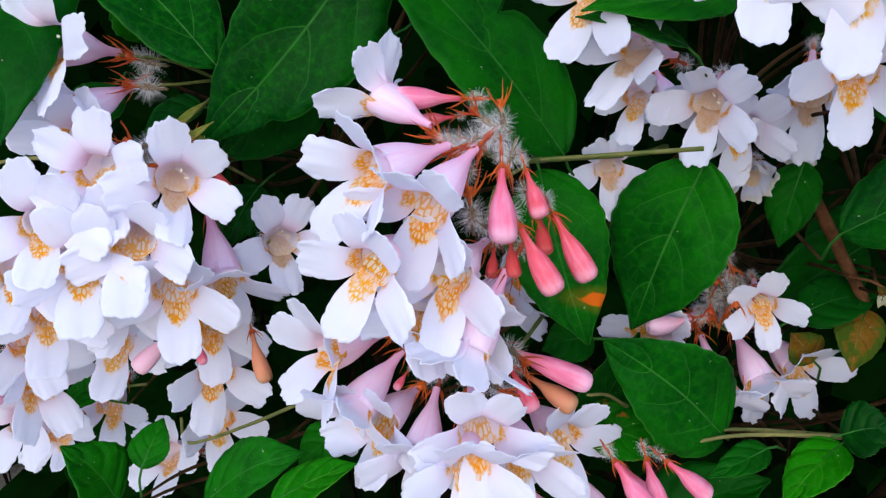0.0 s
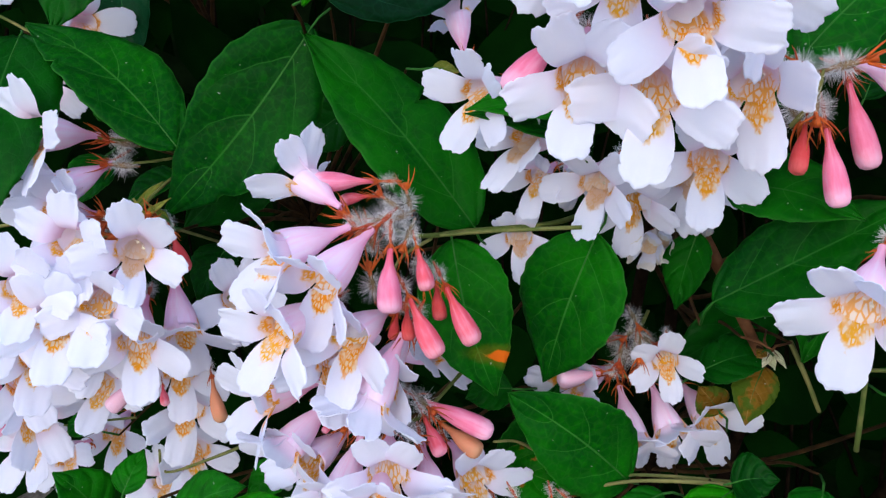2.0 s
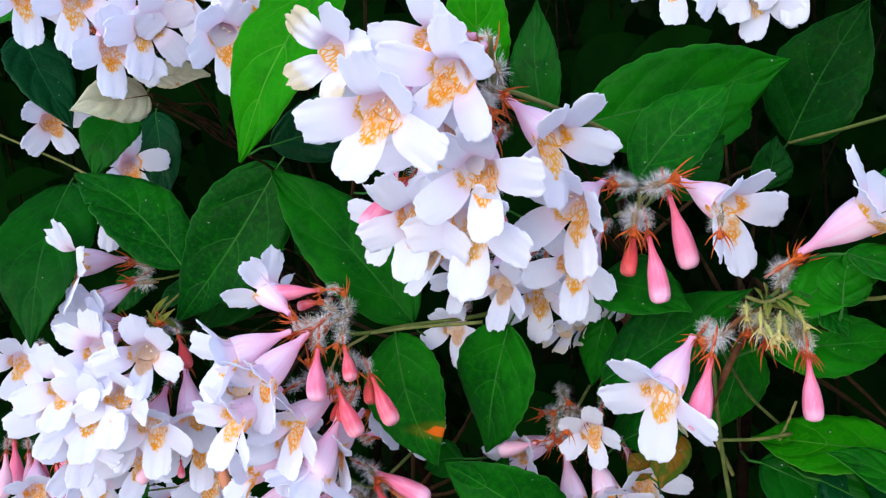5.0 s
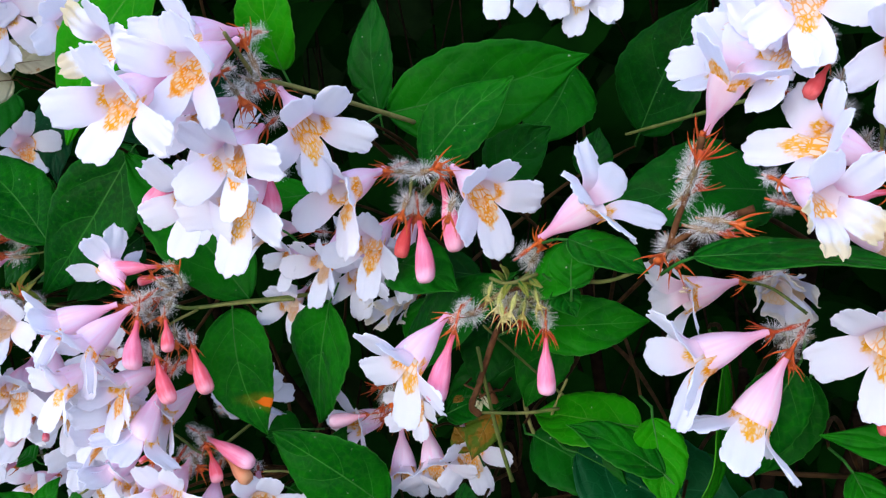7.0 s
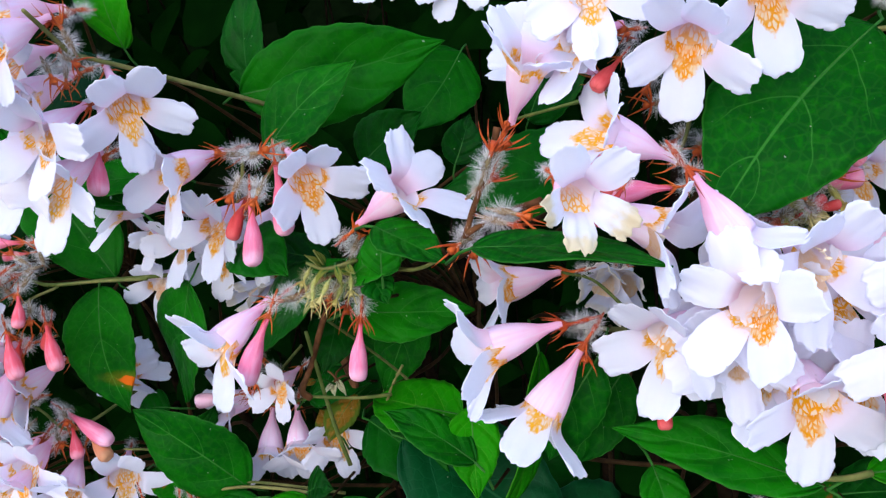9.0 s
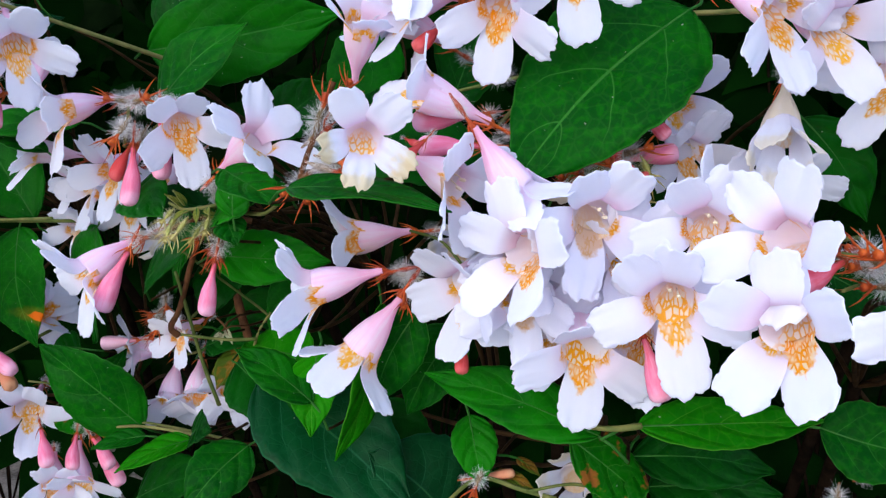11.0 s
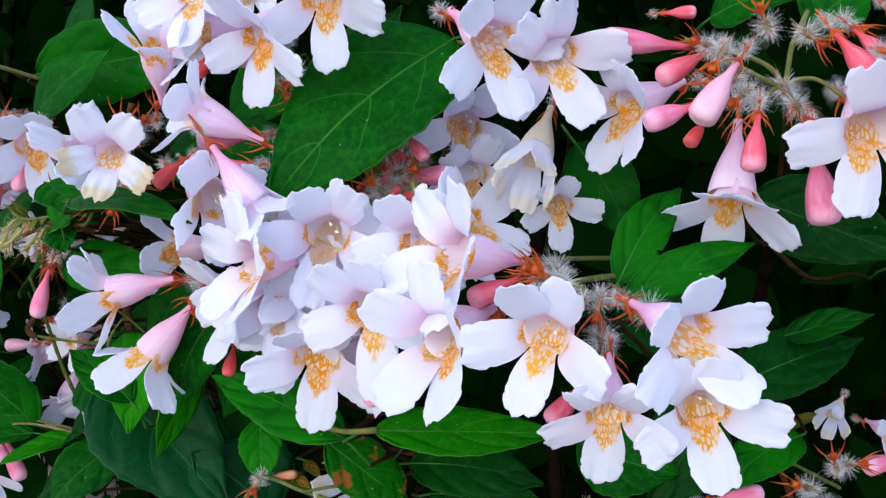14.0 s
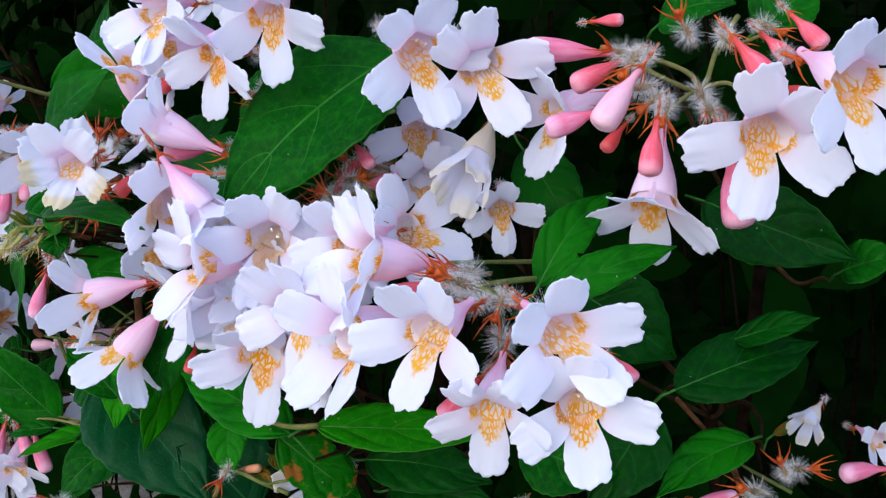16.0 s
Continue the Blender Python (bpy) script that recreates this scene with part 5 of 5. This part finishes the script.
ovary(c, (.2561, .1335, .5291), (-.34, -.56, .75), .99)
ovary(c, (.2623, .134, .5278), (.74, -.37, -.56), .94)
ovary(c, (.2617, .1261, .5158), (.51, -.48, -.72), .99)
ovary(c, (.2596, .1289, .5186), (.43, -.42, -.8), 1.06)
ovary(c, (.268, .1371, .5299), (.87, -.24, -.43), .87)

c = cluster((.2399, .0982, .4839), "four fresh white flowers with vivid orange throats on bristly stalks")
stem(c, .6, (.2245, .1009, .4905), (.2307, .1015, .4895), (.2372, .1009, .4874), (.2415, .1038, .4858))
stem(c, .6, (.2205, .1079, .4906), (.2256, .1214, .4894), (.2328, .1359, .4882))
stem(c, .4, (.2385, .0981, .48), (.2377, .0994, .4839), (.2372, .1009, .4874))
stem(c, .7, (.2415, .1038, .4858), (.2427, .117, .4805), (.2431, .1382, .4718))
flower(c, (.2339, .0829, .4852), (-.08, -.99, -.12), (-.04, .12, -.99), .83)
flower(c, (.2422, .0856, .4748), (.17, -.84, -.52), (-.12, .5, -.86), .72)
flower(c, (.2534, .0895, .4761), (.28, -.96, -.08), (.24, .15, -.96), .83)
flower(c, (.2518, .0875, .4863), (.71, -.7, -.1), (.29, .42, -.86), .84)
bud(c, (.2376, .0922, .4771), (.2339, .0876, .472), 'coral', 1.15)
bud(c, (.2542, .1008, .4808), (.2582, .1002, .4777), 'coral', 1)
ovary(c, (.2314, .0995, .4894), (-.63, -.66, .41), 1.14)
ovary(c, (.2375, .0999, .4872), (-.01, -.67, -.74), .86)
ovary(c, (.2384, .0983, .4816), (.29, -.57, -.77), 1.07)
ovary(c, (.2442, .1018, .486), (-.57, -.79, .22), 1.1)
ovary(c, (.2288, .0994, .4897), (-.61, -.63, .48), .86)

c = cluster((.268, .1704, .4395), "spent cluster of bristly calyces with a few faded flowers")
stem(c, .95, (.252, .1571, .4586), (.2604, .1648, .4462), (.2648, .1605, .4411), (.2668, .1572, .4355))
stem(c, .5, (.2604, .1648, .4462), (.2664, .1586, .4457), (.2748, .1577, .4427))
flower(c, (.2897, .2197, .4361), (.66, -.76, .02), (-.51, -.47, -.72), .6)
flower(c, (.2745, .1955, .4459), (-.26, -.92, -.28), (-.06, .31, -.95), .55, 'faded')
bud(c, (.2481, .1878, .4228), (.2607, .1909, .4259), 'pink', 1.1)
bud(c, (.2922, .2042, .4344), (.2824, .1956, .4342), 'pink', 1.2)
ovary(c, (.2689, .1517, .444), (-.63, -.7, .35), 1.09)
ovary(c, (.272, .1506, .4416), (-.64, -.77, .01), .96)
ovary(c, (.2752, .1597, .447), (.96, -.14, .23), 1.02)
ovary(c, (.2306, .1274, .4424), (-.16, -.72, -.68), .85)
ovary(c, (.2735, .1548, .4478), (-.23, -.51, .83), .91)

c = cluster((.0824, .1457, .4209), "small low cluster of pink budded white flowers")
stem(c, .5, (.1766, .1179, .4395), (.1844, .1186, .4418), (.1906, .1193, .4414))
stem(c, .7, (.1578, .1231, .4309), (.1666, .119, .4401), (.1747, .1193, .4391), (.1817, .1193, .4381))
flower(c, (.0324, .1623, .3991), (.45, -.63, -.63), (-.13, .66, -.74), .95)
flower(c, (.0248, .1612, .3982), (.64, -.7, -.32), (-.32, .13, -.94), .92)
flower(c, (.1842, .125, .4402), (.06, -.98, .21), (-.02, -.21, -.98), .8, 'faded')
bud(c, (.0349, .1686, .4121), (.0448, .1657, .3996), 'pink', 1.3)
bud(c, (.0384, .1561, .4181), (.0406, .1513, .4098), 'pink', 1.1)
bud(c, (.0429, .1572, .4171), (.0509, .1546, .4107), 'pink', 1.1)
bud(c, (.0311, .1508, .4205), (.037, .1463, .4123), 'pink', 1.2)
bud(c, (.1656, .1208, .4393), (.1733, .121, .4414), 'dry', .5)
bud(c, (.0994, .1264, .4164), (.0943, .1215, .4165), 'pink', 1.1)
ovary(c, (.1673, .1172, .441), (-.17, -.71, -.68), .86)
ovary(c, (.1022, .1265, .4171), (-.47, -.88, .1), .96)

# ---- leaves ----

b = branch("fresh green leaves, one curled, beside bristly stalks")
leaf(b, (.2642, .2259, .4313), (.2738, .2259, .4374), (-.38, -.7, .6), .0036, 'brown')
leaf(b, (.2367, .1173, .4867), (.244, .1338, .5019), (.35, -.71, .61), .0083, 'deep')
leaf(b, (.2383, .1156, .4848), (.2571, .1282, .4937), (.29, -.8, .53), .0073, 'mid')
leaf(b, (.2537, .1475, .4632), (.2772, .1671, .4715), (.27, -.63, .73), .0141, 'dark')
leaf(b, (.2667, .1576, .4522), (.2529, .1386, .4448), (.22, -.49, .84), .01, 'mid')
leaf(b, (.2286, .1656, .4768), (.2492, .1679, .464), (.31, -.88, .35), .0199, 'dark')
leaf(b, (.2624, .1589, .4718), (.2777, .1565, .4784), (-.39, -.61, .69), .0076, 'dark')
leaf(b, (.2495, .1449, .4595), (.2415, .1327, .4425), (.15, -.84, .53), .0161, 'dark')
finish_branch(b)

b = branch("broad dark green leaves on a twig below white flowers")
leaf(b, (-.0141, .1734, .5208), (-.0499, .1696, .4794), (0.09, -1, 0.01), .0259, 'deep')
leaf(b, (.0215, .1642, .4780), (-.0160, .1715, .5203), (0.35, -0.83, 0.44), .0229, 'deep')
leaf(b, (-.0458, .1710, .4950), (-.0858, .1838, .5239), (0.28, -0.63, 0.72), .0216, 'mid')
leaf(b, (.0193, .1438, .5630), (-.0069, .1360, .5233), (-0.06, -0.97, 0.25), .0208, 'lime')
leaf(b, (-.0064, .1538, .5261), (.0256, .1765, .5352), (.55, -.83, .13), .0165, 'teal')
leaf(b, (-.0863, .1817, .5206), (-.0796, .1463, .4805), (.3, -.69, .66), .0264, 'dark')
leaf(b, (-.0297, .1929, .4926), (-.0489, .178, .4749), (.41, -.87, .28), .0197, 'dark')
leaf(b, (-.0126, .2003, .501), (-.0261, .2031, .4922), (-.24, -.97, .06), .0142, 'dark')
leaf(b, (-.0587, .1844, .5013), (-.0667, .1824, .5147), (.39, -.92, .1), .0197, 'mid')
leaf(b, (-.0785, .202, .4901), (-.0855, .1938, .478), (.09, -.85, .52), .0124, 'mid')
leaf(b, (-.0547, .1908, .4856), (-.0684, .1892, .4797), (-.24, -.63, .74), .0114, 'mid')
leaf(b, (-.0446, .1966, .4669), (-.0512, .1883, .4542), (.08, -.85, .52), .0118, 'dark')
leaf(b, (-.0857, .1939, .4161), (-.0962, .1988, .4155), (-.28, -.52, .81), .0099, 'mid')
leaf(b, (-.0540, .1645, .4820), (-.0463, .1626, .4885), (.2, -.9, .3), .0016, 'bract')
leaf(b, (-.0527, .1642, .4804), (-.0448, .1619, .4851), (.2, -.9, .3), .0016, 'bract')
leaf(b, (-.0505, .1641, .4787), (-.0527, .1612, .4851), (.2, -.9, .3), .0016, 'bract')
leaf(b, (-.0465, .1646, .4794), (-.0495, .1612, .4838), (.2, -.9, .3), .0016, 'bract')
leaf(b, (.0126, .1695, .5116), (.0182, .1701, .5106), (.18, -.87, .46), .0033, 'bract')
finish_branch(b)

b = branch("glossy ovate green leaves, one with an orange spot")
leaf(b, (.0167, .1631, .4754), (.0261, .1565, .4424), (0.18, -0.96, 0.23), .0200, 'spotted')
leaf(b, (.0471, .1591, .4775), (.0366, .1673, .4415), (-.52, -.85, -.05), .0238, 'mid')
leaf(b, (.0555, .1630, .4198), (.0290, .1539, .4440), (0.1, -0.97, 0.2), .0212, 'mid', True)
leaf(b, (-.0516, .161, .4063), (-.0289, .15, .4234), (-.65, -.57, .5), .014, 'mid')
leaf(b, (-.0338, .1431, .4167), (-.0175, .1405, .4261), (-.49, -.49, .72), .0091, 'lime')
leaf(b, (-.0239, .1649, .4209), (-.0313, .1586, .4165), (.09, -.64, .76), .0094, 'mid')
leaf(b, (.0256, .1659, .4228), (.0455, .1598, .4181), (-.01, -.64, .77), .0126, 'rust')
leaf(b, (-.0778, .1787, .3959), (-.0862, .1726, .4134), (.87, -.4, .28), .0163, 'mid')
leaf(b, (-.0706, .1761, .406), (-.0672, .1835, .4149), (-.06, -.76, .65), .0096, 'mid')
leaf(b, (.0293, .1699, .4388), (.0186, .1693, .4366), (-.1, -.73, .68), .0108, 'dark')
finish_branch(b)

b = branch("pointed deep green leaves with pale veins in shade")
leaf(b, (.0691, .1498, .4656), (.1010, .1363, .4885), (0.19, -0.69, 0.7), .0177, 'deep')
leaf(b, (.0686, .1568, .5239), (.1155, .1712, .5337), (.29, -.96, .03), .0226, 'deep')
leaf(b, (.0799, .1445, .5111), (.1005, .1505, .5295), (-0.04, -0.91, 0.42), .0162, 'mid')
leaf(b, (.0515, .138, .5352), (.0539, .132, .5606), (-.13, -.97, -.22), .0139, 'lime')
leaf(b, (.0564, .185, .5246), (.0566, .1897, .5563), (-.18, -.97, .15), .0138, 'dark')
leaf(b, (.1231, .2381, .5111), (.1447, .2286, .5492), (-.45, -.89, .03), .0291, 'dark')
finish_branch(b)

b = branch("slender green leaves round a bristly flower stalk")
leaf(b, (.1056, .1248, .4863), (.1242, .1229, .495), (-.38, -.63, .68), .0123, 'mid')
leaf(b, (.1023, .1311, .4778), (.1279, .136, .4773), (.17, -.81, .56), .0131, 'mid')
leaf(b, (.1252, .1311, .4561), (.1002, .1459, .4541), (-.34, -.46, .82), .0146, 'lime')
leaf(b, (.1277, .1295, .4587), (.1304, .1204, .4433), (.21, -.82, .53), .0108, 'lime')
leaf(b, (.1014, .1396, .4505), (.123, .1286, .442), (-.1, -.72, .68), .0157, 'dark')
leaf(b, (.1149, .1161, .4981), (.1292, .1119, .4923), (.21, -.46, .86), .0103, 'mid')
leaf(b, (.1144, .1193, .4882), (.1162, .1197, .4982), (-.18, -.98, .07), .0089, 'mid')
leaf(b, (.1115, .1216, .4878), (.115, .1195, .4826), (.44, -.69, .57), .0068, 'mid')
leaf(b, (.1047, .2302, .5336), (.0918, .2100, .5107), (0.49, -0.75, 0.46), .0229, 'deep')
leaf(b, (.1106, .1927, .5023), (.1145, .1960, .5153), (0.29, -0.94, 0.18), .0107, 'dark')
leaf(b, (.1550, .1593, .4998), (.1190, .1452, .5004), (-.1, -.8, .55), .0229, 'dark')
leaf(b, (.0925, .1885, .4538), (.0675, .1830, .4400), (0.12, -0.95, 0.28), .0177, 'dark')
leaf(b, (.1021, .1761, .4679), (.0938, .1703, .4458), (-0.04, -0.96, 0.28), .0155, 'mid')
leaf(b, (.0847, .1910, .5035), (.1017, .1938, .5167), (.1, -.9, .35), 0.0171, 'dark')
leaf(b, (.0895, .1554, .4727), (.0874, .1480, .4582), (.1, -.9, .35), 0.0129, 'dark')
leaf(b, (.1015, .1216, .4894), (.0999, .1175, .4926), (.1, -.7, .6), .0014, 'bract')
leaf(b, (.1024, .1218, .4889), (.1017, .1171, .4871), (.1, -.7, .6), .0014, 'bract')
leaf(b, (.1040, .1223, .4892), (.1064, .1183, .4867), (.1, -.7, .6), .0014, 'bract')
leaf(b, (.1019, .1218, .4898), (.1015, .1181, .4933), (.1, -.7, .6), .0014, 'bract')
leaf(b, (.1062, .1229, .4894), (.1089, .1193, .4886), (.1, -.7, .6), .0014, 'bract')
leaf(b, (.1023, .1262, .4878), (.1111, .1285, .4863), (.29, -.77, .56), .0018, 'bract')
leaf(b, (.1222, .1271, .4925), (.1178, .1214, .4969), (.85, -.4, .33), .0046, 'mid')
finish_branch(b)

b = branch("dull bluish green leaves and dried cream leaves")
leaf(b, (-.1114, .203, .5699), (-.0907, .1934, .5372), (.63, -.54, .56), .0192, 'teal')
leaf(b, (-.0827, .2277, .5412), (-.0758, .2145, .5102), (.19, -.89, .42), .0148, 'teal')
leaf(b, (-.0733, .1987, .5408), (-.0794, .1839, .5225), (.25, -.79, .56), .0177, 'dark')
leaf(b, (-.0593, .1655, .5732), (-.093, .1659, .5684), (-.06, -.94, .34), .0186, 'mid')
leaf(b, (-.0466, .1704, .5472), (-.0313, .1745, .5464), (.23, -.72, .66), .011, 'pale')
leaf(b, (-.048, .1693, .5427), (-.0549, .1461, .5399), (.9, -.3, .32), .0137, 'pale')
leaf(b, (-.0484, .1761, .5539), (-.0543, .1735, .5474), (.29, -.95, .11), .0066, 'pale')
finish_branch(b)

b = branch("curled green leaves on a reddish brown twig")
leaf(b, (.0937, .1946, .4622), (.0823, .1896, .4448), (-0.59, -0.46, 0.66), .0125, 'dark')
leaf(b, (.0696, .1696, .4756), (.0650, .1672, .4589), (-0.52, -0.84, 0.17), .0105, 'deep')
leaf(b, (.0485, .1537, .5059), (.0212, .1448, .5044), (.18, -.67, .72), .0119, 'mid')
leaf(b, (.0699, .1457, .4895), (.089, .1308, .4857), (-.35, -.63, .69), .0142, 'deep')
leaf(b, (.0403, .1507, .4981), (.0209, .1485, .5037), (.28, -.56, .78), .007, 'mid')
leaf(b, (.0883, .156, .4837), (.0693, .1506, .4889), (.36, -.74, .56), .0104, 'dark')
leaf(b, (.0839, .1619, .4516), (.0847, .1592, .4482), (-.29, -.77, .56), .0021, 'pale')
leaf(b, (.0838, .1608, .4513), (.0819, .1591, .4488), (-.45, -.54, .71), .0018, 'pale')
leaf(b, (.0845, .162, .4518), (.0874, .1604, .4482), (.28, -.77, .57), .0016, 'pale')
leaf(b, (.0813, .156, .4535), (.0792, .1536, .4529), (.23, -.45, .86), .0023, 'brown')
finish_branch(b)

b = branch("small green and browning leaves on a straight pale twig")
leaf(b, (.0764, .156, .4218), (.0608, .1439, .4154), (-.08, -.38, .92), .0104, 'lime')
leaf(b, (.062, .1556, .4211), (.0487, .1496, .4181), (.03, -.5, .86), .0067, 'deep')
leaf(b, (.0764, .1564, .4234), (.0849, .1521, .4267), (-.53, -.66, .53), .011, 'dark')
leaf(b, (.0717, .1714, .443), (.0894, .1727, .4474), (-.14, -.63, .76), .0122, 'dark')
leaf(b, (.0857, .1708, .4445), (.0801, .1627, .4341), (-0.14, -0.79, 0.6), .0098, 'brown')
leaf(b, (.0773, .1739, .432), (.0725, .1753, .4379), (-.06, -.98, .19), .0085, 'brown')
finish_branch(b)

b = branch("large smooth dark green leaf with clear pale veins")
leaf(b, (.2008, .1327, .5281), (.1734, .1113, .4969), (0.11, -0.87, 0.48), .0287, 'mid')
leaf(b, (.1367, .1015, .4967), (.1679, .0965, .4951), (-.01, -.34, .94), .0101, 'mid')
finish_branch(b)

b = branch("bright green pointed leaves, some with rusty edges")
leaf(b, (.1904, .1092, .4556), (.1568, .1153, .4616), (-0.03, -0.6, 0.8), .0119, 'mid')
leaf(b, (.197, .1087, .4584), (.2271, .1249, .4573), (.34, -.57, .75), .0097, 'lime')
leaf(b, (.1852, .1123, .4533), (.1981, .1216, .4392), (.71, -.68, .2), .0109, 'rust')
leaf(b, (.1635, .1229, .4511), (.168, .1171, .4394), (.31, -.8, .51), .0089, 'mid')
leaf(b, (.1117, .1325, .4498), (.1496, .1301, .425), (.35, -.72, .6), .0265, 'teal')
leaf(b, (.2277, .1335, .4528), (.2466, .1338, .4497), (.1, -.86, .5), .0146, 'mid')
leaf(b, (.1947, .1288, .4446), (.2208, .1349, .4426), (.21, -.69, .69), .0129, 'dark')
leaf(b, (.1944, .1222, .4479), (.1903, .1132, .4392), (.41, -.73, .55), .0111, 'rust')
leaf(b, (.1975, .1331, .4369), (.2222, .134, .4385), (-.01, -.8, .6), .0139, 'dark')
leaf(b, (.1687, .1232, .44), (.1775, .1197, .4393), (-.13, -.51, .85), .003, 'brown')
leaf(b, (.1728, .125, .4428), (.1781, .1223, .441), (.13, -.35, .93), .0026, 'brown')
finish_branch(b)

b = branch("shaded green leaf behind fading flowers")
leaf(b, (.1765, .1440, .4947), (.1889, .1533, .5116), (.2, -.9, .3), .0115, 'brown')
leaf(b, (.2218, .1461, .5088), (.2343, .1449, .49), (.23, -.95, .21), .0127, 'dark')
finish_branch(b)

b = branch("wide dark green leaf behind coral buds")
leaf(b, (.2544, .1647, .4986), (.2833, .1603, .4892), (-.03, -.94, .35), .0166, 'dark')
leaf(b, (.2805, .1704, .4853), (.291, .1652, .4901), (-.55, -.68, .49), .0093, 'mid')
leaf(b, (.2625, .1686, .5333), (.2723, .1747, .542), (.02, -.83, .56), .0144, 'mid')
leaf(b, (.2443, .1623, .5344), (.2596, .1572, .537), (-.35, -.84, .4), .0105, 'mid')
finish_branch(b)

b = branch("narrow pointed green leaves hanging under pale flowers")
leaf(b, (.1539, .12, .472), (.1446, .1201, .4519), (.02, -1, -.01), .0126, 'mid')
leaf(b, (.1417, .1316, .4698), (.1340, .1258, .4358), (0.81, -0.35, -0.47), .0115, 'lime')
leaf(b, (.1297, .1224, .45), (.1113, .1233, .4597), (.39, -.46, .8), .0103, 'mid')
leaf(b, (.1579, .1343, .4655), (.1471, .1314, .446), (-.07, -.98, .18), .0144, 'mid')
leaf(b, (.1526, .1436, .4181), (.1386, .1314, .4366), (.8, -.55, .24), .0258, 'teal')
finish_branch(b)

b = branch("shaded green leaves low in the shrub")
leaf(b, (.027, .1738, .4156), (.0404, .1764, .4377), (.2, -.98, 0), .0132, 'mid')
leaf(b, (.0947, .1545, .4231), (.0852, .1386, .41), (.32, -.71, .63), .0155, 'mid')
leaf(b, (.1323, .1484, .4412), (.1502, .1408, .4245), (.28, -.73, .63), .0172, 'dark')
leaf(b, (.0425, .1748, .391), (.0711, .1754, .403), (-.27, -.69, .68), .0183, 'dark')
finish_branch(b)
